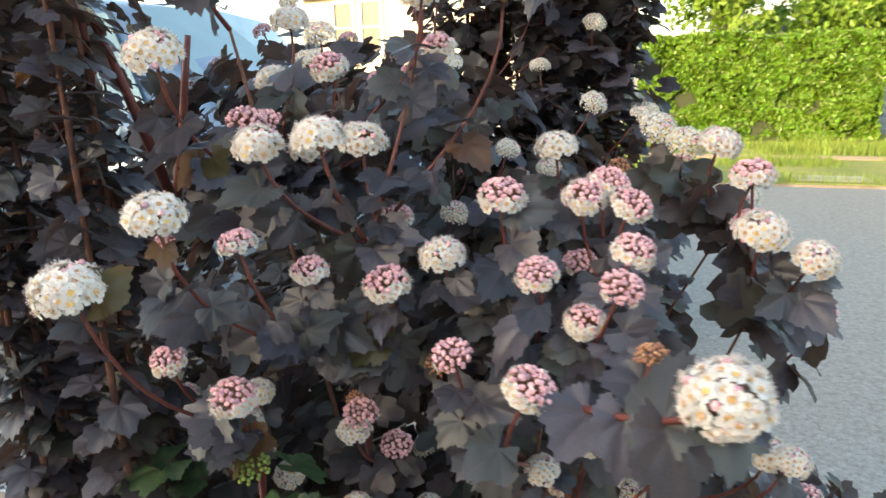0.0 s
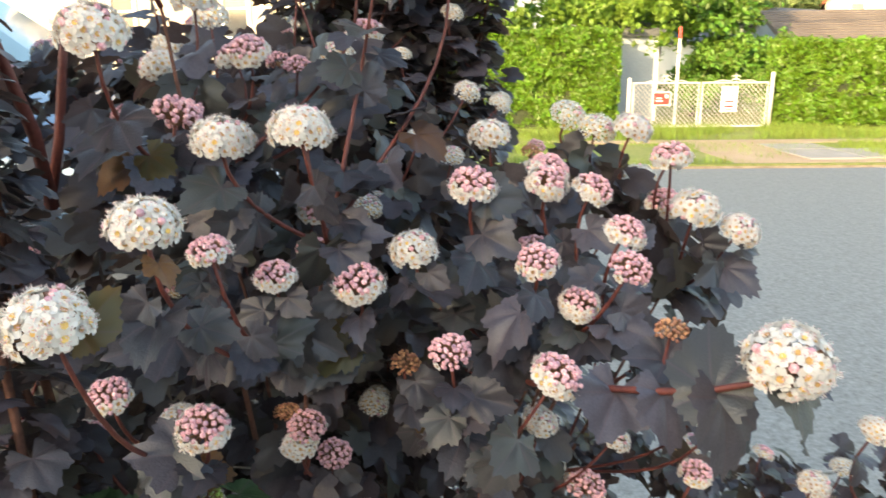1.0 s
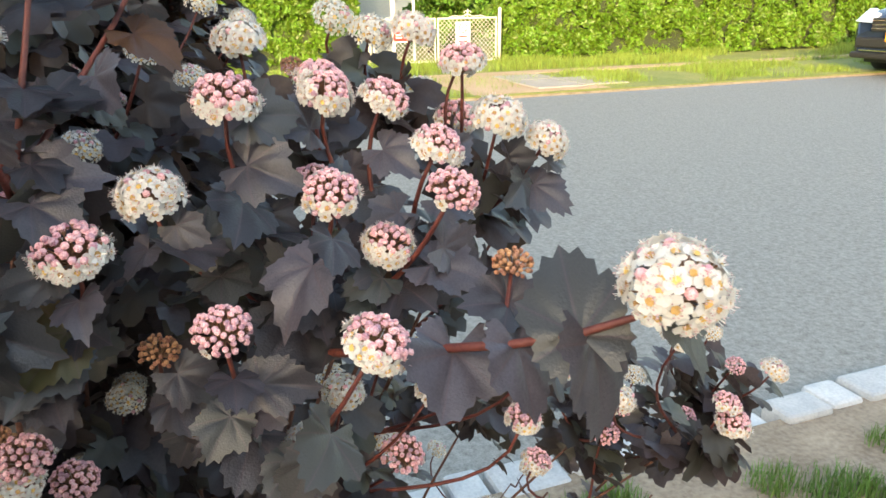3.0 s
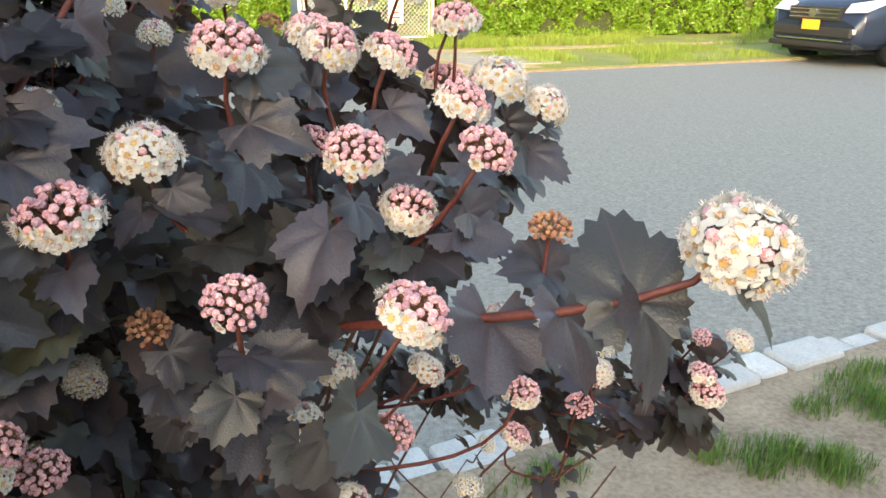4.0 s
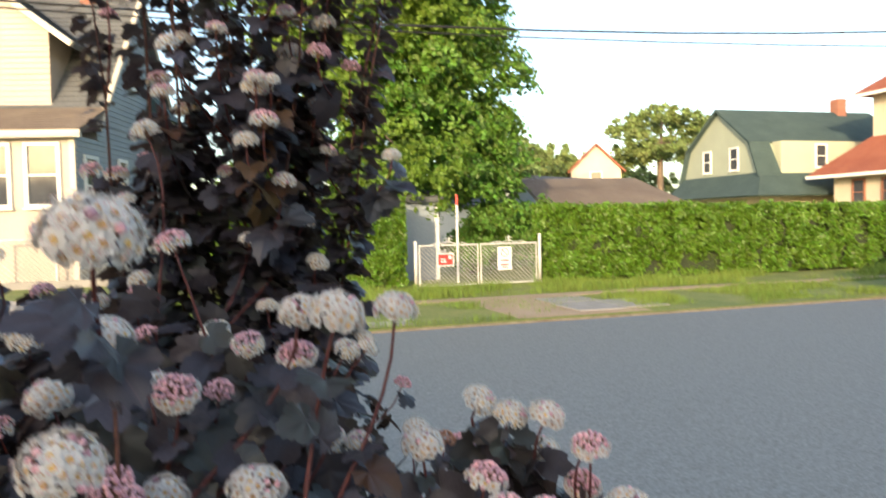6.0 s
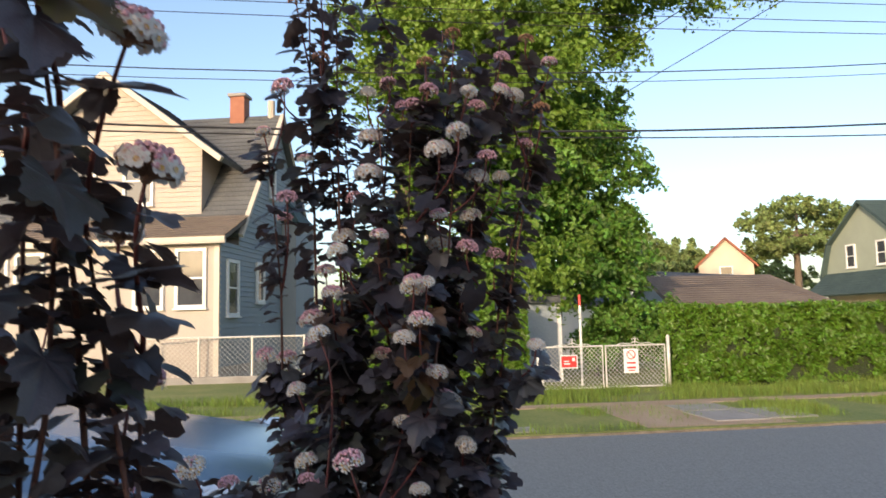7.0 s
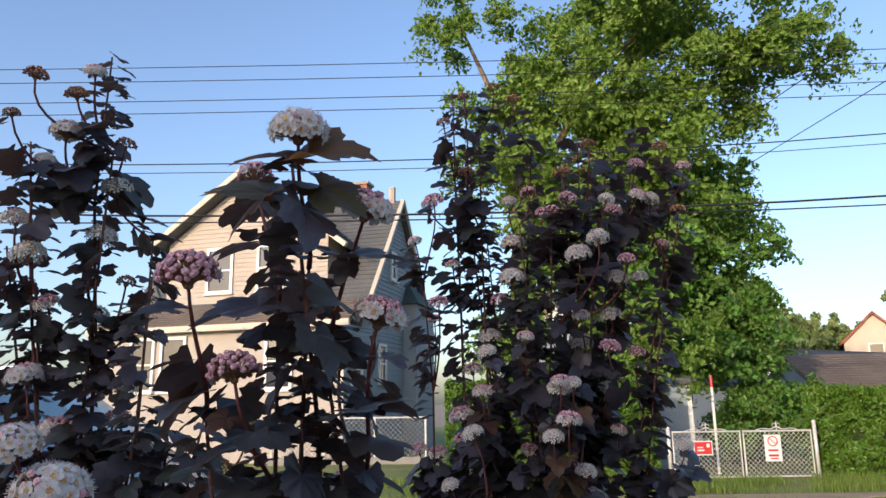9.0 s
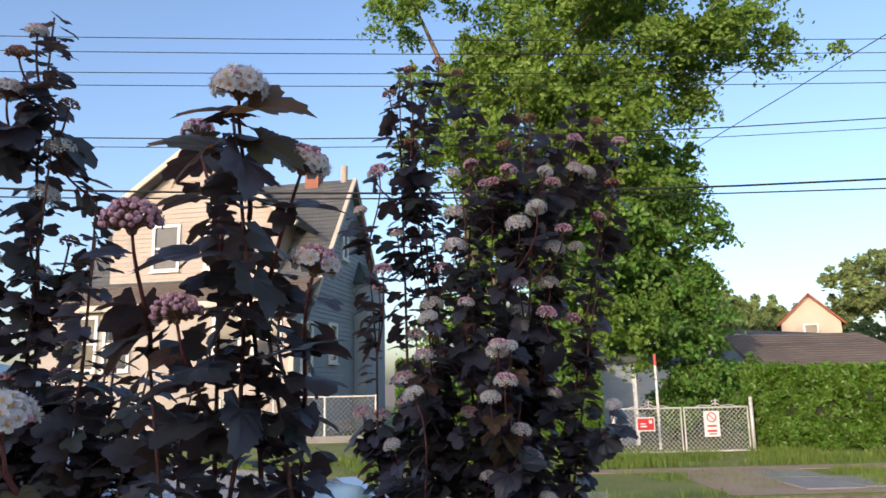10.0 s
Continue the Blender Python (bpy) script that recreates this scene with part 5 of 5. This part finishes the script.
COLUMN_a = [
    (0.194, 1.434, 2.162, 58, "o"),
    (0.082, 1.478, 2.130, 58, "o"),
    (0.044, 1.591, 1.933, 58, "o"),
    (0.205, 1.531, 2.017, 58, "o"),
    (0.153, 1.351, 1.883, 50, "h"),
    (-0.016, 1.554, 1.890, 60, "h"),
    (0.163, 1.497, 2.254, 43, "b"),
    (0.088, 1.518, 2.202, 56, "o"),
    (0.274, 1.505, 2.130, 54, "o"),
    (0.261, 1.517, 2.063, 49, "o"),
    (0.041, 1.547, 2.031, 54, "o"),
    (0.059, 1.539, 2.097, 43, "p"),
    (0.255, 1.527, 1.929, 54, "o"),
    (0.303, 1.514, 1.994, 41, "p"),
    (0.007, 1.552, 1.970, 49, "h"),
    (-0.059, 1.550, 1.822, 49, "h"),
    (0.209, 1.527, 1.751, 54, "h"),
    (-0.061, 1.544, 2.062, 35, "b"),
]
COLUMN_b = [
    (-0.067, 1.503, 2.274, 39, "b"),
    (-0.096, 1.518, 2.206, 35, "b"),
    (-0.026, 1.529, 2.162, 35, "b"),
    (0.004, 1.487, 2.329, 39, "b"),
    (-0.037, 1.456, 2.415, 35, "b"),
    (0.002, 1.438, 2.457, 30, "b"),
    (0.055, 1.431, 2.470, 30, "b"),
    (0.091, 1.438, 2.449, 35, "b"),
    (0.226, 1.453, 2.365, 37, "b"),
    (0.311, 1.448, 2.325, 37, "p"),
    (0.271, 1.480, 2.249, 41, "p"),
    (0.335, 1.460, 2.263, 41, "o"),
    (0.378, 1.454, 2.239, 39, "b"),
    (0.313, 1.496, 2.128, 39, "o"),
    (0.354, 1.475, 2.181, 35, "p"),
    (0.387, 1.430, 2.312, 35, "p"),
    (0.349, 1.429, 2.350, 35, "b"),
    (0.116, 1.493, 2.289, 37, "b"),
]
COLUMN_c = [
    (0.180, 1.475, 2.321, 39, "b"),
    (0.084, 1.500, 2.275, 37, "b"),
    (0.147, 1.500, 2.251, 39, "p"),
    (-0.011, 1.552, 1.846, 43, "p"),
    (-0.095, 1.549, 1.828, 43, "b"),
    (0.265, 1.525, 1.858, 39, "b"),
    (0.108, 1.546, 1.825, 43, "h"),
    (0.182, 1.535, 1.795, 45, "h"),
]
COLUMN = COLUMN_a + COLUMN_b + COLUMN_c
rc = random.Random(77)
COLUMN = [(x, y - 0.03, z, mm, kind if kind != "b" or z > 2.30 else rc.choice("bhpo")) for x, y, z, mm, kind in COLUMN]
COLUMN += [(rc.uniform(-0.08, 0.34), rc.uniform(1.33, 1.42), rc.uniform(1.62, 2.28), rc.randrange(36, 48), rc.choice("oohhp")) for _ in range(24)]
LEFT_a = [
    (-0.429, 0.936, 2.291, 28, "h"),
    (-0.482, 0.911, 2.277, 30, "b"),
    (-0.450, 0.937, 2.264, 30, "b"),
    (-0.509, 0.915, 2.232, 22, "b"),
    (-0.462, 0.948, 2.224, 41, "o"),
    (-0.483, 0.950, 2.187, 30, "o"),
    (-0.407, 0.980, 2.217, 28, "b"),
    (-0.419, 0.991, 2.168, 41, "o"),
    (-0.513, 0.952, 2.122, 37, "o"),
    (-0.435, 0.999, 2.111, 41, "o"),
    (-0.505, 0.966, 2.085, 45, "o"),
    (-0.444, 1.013, 2.018, 37, "o"),
    (-0.490, 0.986, 2.029, 34, "h"),
    (-0.414, 1.022, 2.057, 26, "b"),
    (-0.505, 0.985, 1.949, 48, "h"),
    (-0.474, 1.004, 1.889, 48, "h"),
    (-0.414, 1.035, 1.933, 37, "h"),
    (-0.417, 1.033, 1.897, 37, "h"),
]
LEFT_b = [
    (-0.380, 1.048, 1.857, 37, "o"),
    (-0.359, 1.058, 1.943, 34, "o"),
    (-0.372, 1.053, 1.903, 26, "b"),
    (-0.304, 1.076, 1.838, 30, "b"),
    (-0.278, 1.086, 1.887, 30, "b"),
]
LEFT = LEFT_a + LEFT_b
FRONT_a = [
    (-0.129, 0.623, 2.091, 49, "o"),
    (-0.186, 0.718, 2.088, 35, "p"),
    (-0.201, 0.628, 1.997, 51, "p"),
    (-0.085, 0.649, 2.042, 47, "h"),
    (-0.078, 0.665, 1.970, 47, "h"),
    (-0.174, 0.646, 1.934, 43, "p"),
    (-0.123, 0.762, 1.944, 38, "h"),
    (-0.111, 0.763, 1.849, 47, "p"),
]
FRONT = [(x + 0.012, y, z, mm, kind) for x, y, z, mm, kind in FRONT_a]
CORNER_a = [
    (-0.230, 0.566, 1.870, 49, "o"),
    (-0.249, 0.557, 1.892, 35, "o"),
]
CORNER = CORNER_a

rr = random.Random(5)
out_a = away_from(0.1, 1.15)
LOW = [(rr.uniform(-0.12, 0.62), 0.0, rr.uniform(0.95, 1.33), rr.randrange(34, 46), rr.choice("oooohp")) for _ in range(48)]
LOW = [(x, 0.78 + 0.55 * (1.33 - z) + 0.15 * max(0, x - 0.3) + rr.uniform(-0.03, 0.05), z, mm, kind) for x, y, z, mm, kind in LOW]
LOW += [(rr.uniform(0.24, 0.78), rr.uniform(0.86, 1.02), rr.uniform(0.90, 1.22), rr.randrange(34, 46), rr.choice("ooooohh")) for _ in range(40)]
MOUND = MOUND + [h for h in LOW if not open_below(Vector(h[:3]), rr)]
tips_a = [(x, y + 0.08, z - 0.10) for x, y, z, *_ in MOUND[::6]] + [(0.60, 1.08, 0.95), (0.74, 1.04, 0.93)]
mound_fill_low = mound_fill(4200, (0.04, 1.33, 0.78), (0.46, 0.46, 0.66), 0.035, out_a)
mound_fill_high = mound_fill(2200, (-0.12, 1.26, 1.30), (0.44, 0.42, 0.36), 0.034, out_a)
low_side = mound_fill(900, (0.47, 1.12, 0.93), (0.27, 0.16, 0.22), 0.025, out_a)
low_branch = mound_fill(170, (0.68, 1.06, 1.06), (0.20, 0.10, 0.07), 0.027, out_a)
shrub("ninebark_shrub", "dark purple-leaved ninebark shrub in full white and pink flower", (0.05, 1.2, 0), tips_a, MOUND, out_a, 31, 0.031, 15,
      lambda rng: [*mound_fill_low(rng), *mound_fill_high(rng), *low_side(rng), *low_branch(rng)], 0.38, reach=0.62, bare=lambda c, rng: open_below(c + Vector((0, 0, 0.015)), rng))
mound = bpy.data.objects["ninebark_shrub"]
# the long side branch that carries the largest head over the verge
back = Matrix.Translation((-0.05, -1.2, 0))
branch = [(0.24, 0.80, 1.36), (0.290, 0.690, 1.405), (0.327, 0.640, 1.425), (0.349, 0.622, 1.434), (0.366, 0.609, 1.444), (0.376, 0.604, 1.456)]
part("side_branch", Geo().tube([back @ Vector(p) for p in branch], [0.0026, 0.0024, 0.0021, 0.0019, 0.0016, 0.0014], 8), M_STEM, mound, "smooth red stem", smooth=True)
part("side_branch", Geo().tube([back @ Vector(p) for p in ((0.327, 0.650, 1.416), (0.338, 0.668, 1.428), (0.343, 0.673, 1.446))], [0.0014, 0.0012, 0.001], 6), M_STEM, mound, smooth=True)
for p, axis, size, kind, which in (((0.377, 0.602, 1.453), (-0.12, -0.45, 1.0), 0.046, "o", 2), ((0.343, 0.673, 1.444), (0.0, -0.15, 1.0), 0.022, "b", 0)):
    ob = new("flower_head", HEAD_MESH[kind, True][which])
    ob.parent = mound
    ob.matrix_basis = back @ Matrix.Translation(p) @ Vector(axis).to_track_quat("Z", "Y").to_matrix().to_4x4() @ Matrix.Scale(size, 4)
    tagged(ob, HEAD_LABEL[kind])
rb = random.Random(12)
for p, tip, up, size in (((0.377, 0.603, 1.454), (0.381, 0.576, 1.428), (0.5, -0.8, 0.4), 0.034), ((0.377, 0.603, 1.454), (0.396, 0.588, 1.446), (0.2, -0.5, 0.9), 0.024),
                         ((0.350, 0.622, 1.433), (0.352, 0.650, 1.468), (-0.5, -1, 0.3), 0.044), ((0.354, 0.620, 1.430), (0.362, 0.604, 1.392), (0.3, -1, 0.3), 0.044),
                         ((0.340, 0.670, 1.430), (0.352, 0.660, 1.422), (0, -0.9, 0.6), 0.028), ((0.340, 0.670, 1.430), (0.325, 0.664, 1.436), (0, -0.9, 0.5), 0.026),
                         ((0.330, 0.640, 1.424), (0.330, 0.615, 1.398), (0.2, -1, 0.5), 0.032), ((0.310, 0.665, 1.413), (0.296, 0.640, 1.398), (-0.2, -1, 0.6), 0.036)):
    ob = new("leaf", LEAF_MESH[rb.randrange(9)])
    ob.parent = mound
    ob.matrix_basis = back @ set_leaf(Vector(p), Vector(tip) - Vector(p), size, rb, up, 0.1)
for path in (((-0.095, 0.735, 1.679), (-0.09, 0.744, 1.648), (-0.099, 0.756, 1.611), (-0.109, 0.762, 1.556), (-0.137, 0.794, 1.485)),
             ((-0.092, 0.757, 1.653), (-0.085, 0.764, 1.625), (-0.084, 0.781, 1.587), (-0.083, 0.795, 1.556), (-0.106, 0.848, 1.494)),
             ((-0.143, 0.737, 1.627), (-0.139, 0.741, 1.607), (-0.139, 0.757, 1.575), (-0.139, 0.771, 1.548), (-0.169, 0.821, 1.489)),
             ((-0.085, 0.868, 1.644), (-0.092, 0.866, 1.603), (-0.105, 0.871, 1.545), (-0.126, 0.881, 1.488))):
    part("limb", Geo().tube([back @ Vector(p) for p in path], [0.0028 + 0.0007 * i for i in range(len(path))], 8), M_STEM, mound, smooth=True)
tips_b = [(-0.02, 1.50, 2.50), (0.03, 1.47, 2.40), (0.12, 1.50, 2.38), (0.22, 1.5, 2.40), (0.33, 1.48, 2.42), (0.38, 1.46, 2.28), (-0.08, 1.45, 2.1), (0.15, 1.42, 2.2), (0.28, 1.55, 2.3), (0.05, 1.56, 2.25),
          (0.18, 1.48, 2.33), (0.27, 1.47, 2.35), (0.33, 1.50, 2.28), (0.36, 1.45, 2.12), (0.00, 1.50, 2.28), (0.10, 1.45, 2.22)]
out_b = away_from(0.13, 1.55, 0.4)
shrub("ninebark_shrub", "tall upright purple-leaved ninebark shrub with small flower clusters", (0.12, 1.58, 0), tips_b, COLUMN, out_b, 32, 0.038, 10,
      mound_fill(900, (0.13, 1.58, 1.30), (0.23, 0.18, 0.74), 0.031, out_b), 0.18, 290, up_leaf=1.0, stem_leaf=34, reach=0.32, bloom=0.86, turned=0.35, young=0.45)
tips_c = [(-0.46, 1.0, 2.34), (-0.52, 0.98, 2.22), (-0.36, 0.97, 2.05), (-0.30, 0.97, 1.90), (-0.56, 1.02, 2.1), (-0.42, 0.98, 2.2), (-0.38, 1.0, 2.1), (-0.5, 1.0, 2.0), (-0.33, 0.98, 1.95)]
out_c = away_from(-0.45, 1.0, 0.3)
shrub("ninebark_shrub", "upright purple-leaved ninebark shrub against the sky", (-0.44, 1.05, 0), tips_c, LEFT, out_c, 33, 0.036, 11,
      mound_fill(600, (-0.44, 1.04, 1.35), (0.20, 0.16, 0.55), 0.029, out_c), 0.15, 290, up_leaf=1.1, stem_leaf=38, reach=0.2, bloom=0.95, turned=0.4, young=0.45)
tips_d = [(-0.123, 0.66, 2.07), (-0.15, 0.69, 1.98), (-0.10, 0.69, 1.93), (-0.19, 0.67, 1.90), (-0.09, 0.72, 1.86), (-0.17, 0.70, 1.86), (-0.12, 0.67, 2.0)]
out_d = away_from(-0.135, 0.68, 0.1)
shrub("ninebark_shrub", "leafy purple ninebark shoots with pink buds rising above the shrub", (-0.13, 0.86, 0), tips_d, FRONT + CORNER, out_d, 34, 0.031, 9,
      None, 0.15, 300, up_leaf=1.1, stem_leaf=25, reach=0.25, bloom=0.86, turned=0.35, young=0.6, leaf_from=6)

# broad young leaves spread under the topmost head of the front shoots
front = [o for o in scene.objects if o.get("label", "").startswith("leafy purple")][0]
for p, d, up, size in (((-0.125, 0.625, 2.065), (1, -0.25, 0.28), (-0.2, -0.4, 1), 0.044), ((-0.132, 0.625, 2.065), (-1, -0.3, 0.1), (0.1, -0.3, 1), 0.040),
                       ((-0.15, 0.64, 2.045), (-1, -0.1, 0.22), (0.3, -0.5, 1), 0.048), ((-0.15, 0.63, 2.04), (-0.7, -0.3, -0.6), (-0.8, -0.4, 0.6), 0.038),
                       ((-0.115, 0.63, 2.045), (0.8, -0.2, -0.4), (0.5, -0.6, 0.7), 0.036), ((-0.125, 0.62, 2.03), (0.35, -0.5, -0.9), (0.9, -0.6, 0.3), 0.034),
                       ((-0.10, 0.64, 2.0), (1, 0, 0.1), (0, -0.5, 1), 0.042), ((-0.16, 0.65, 1.97), (-0.9, -0.4, -0.2), (0, -0.6, 1), 0.046),
                       ((-0.12, 0.64, 1.95), (0.5, -0.5, -0.7), (1.0, -0.5, 0.4), 0.036), ((-0.10, 0.66, 1.90), (0.9, -0.2, 0.25), (0, -0.3, 1), 0.044),
                       ((-0.14, 0.65, 1.92), (-0.4, -0.6, -0.7), (-1.0, -0.5, 0.4), 0.036), ((-0.13, 0.66, 1.86), (0.2, -0.6, -0.7), (0.9, -0.5, 0.5), 0.036)):
    ob = new("leaf", (LEAF_YOUNG[rb.randrange(6)] if p[2] > 2.035 else LEAF_MESH[rb.randrange(9)]))
    ob.parent = front
    ob.matrix_basis = Matrix.Translation((0.142, -0.86, 0)) @ set_leaf(Vector(p), d, size, rb, up, 0.15)

# green leaves low in the shrub, a young green head and a dry bare twig
M_GREENLEAF = mat("green ninebark leaf", (0.030, 0.065, 0.028), (0.065, 0.12, 0.045), 0.45, 3, 26, 0.15, each=0.3, through_light=0.2, veins=True)
green = thing("green_ninebark_shoot", "dark green leafy shoot low inside the purple shrub", "shrub", pose(0.02, 0.78, 0))
part("shoot", Geo().tube([(0, 0, 0), (0.0, 0.01, 0.7), (0.01, -0.03, 1.28)], [0.004, 0.003, 0.0015], 6), M_STEM, green, smooth=True)
leaf_green = [m.copy() for m in LEAF_MESH[:4]]
for m in leaf_green:
    m.materials.clear()
    m.materials.append(M_GREENLEAF)
for i in range(26):
    a = i * 2.4
    p = Vector((0.05 * math.cos(a) * (1 + i % 3 * 0.5), -0.03 + 0.035 * math.sin(a), 1.02 + 0.0105 * i))
    ob = new("leaf", leaf_green[i % 4])
    ob.parent = green
    ob.matrix_basis = set_leaf(p, (math.cos(a), math.sin(a) - 0.5, -0.25), 0.040 + 0.012 * (i % 3) / 2, rr, (0, -0.5, 0.8))
head = new("flower_head", HEAD_MESH["b", True][1].copy())
head.data.materials[5] = mat("green bud", (0.20, 0.28, 0.05), (0.36, 0.42, 0.10), 0.6, 260, 900, 0.1, island=0.3)
head.parent = green
head.matrix_basis = Matrix.Translation((0.01, -0.035, 1.285)) @ Matrix.Rotation(0.5, 4, "X") @ Matrix.Scale(0.034, 4)
tagged(head, "tight cluster of green buds")
dry = part("dry_twig", Geo().tube([(-0.12, 1.0, 1.12), (-0.053, 0.90, 1.218), (-0.016, 0.915, 1.217), (0.028, 0.925, 1.207), (0.061, 0.940, 1.219), (0.09, 0.955, 1.235)], [0.0016, 0.0014, 0.0013, 0.0012, 0.001, 0.0006], 6),
           mat("dry twig", (0.30, 0.26, 0.21), (0.45, 0.40, 0.33), 0.8, 60, 300, 0.4), smooth=True)
tagged(dry, "thin grey dead twig caught in the shrub", "twig")

# ---------- bring the plan to true size ----------
for ob in list(scene.objects):
    if ob.parent is None and ob.type in {"MESH", "EMPTY"}:
        ob.matrix_world = Matrix.Scale(UNIT, 4) @ ob.matrix_world
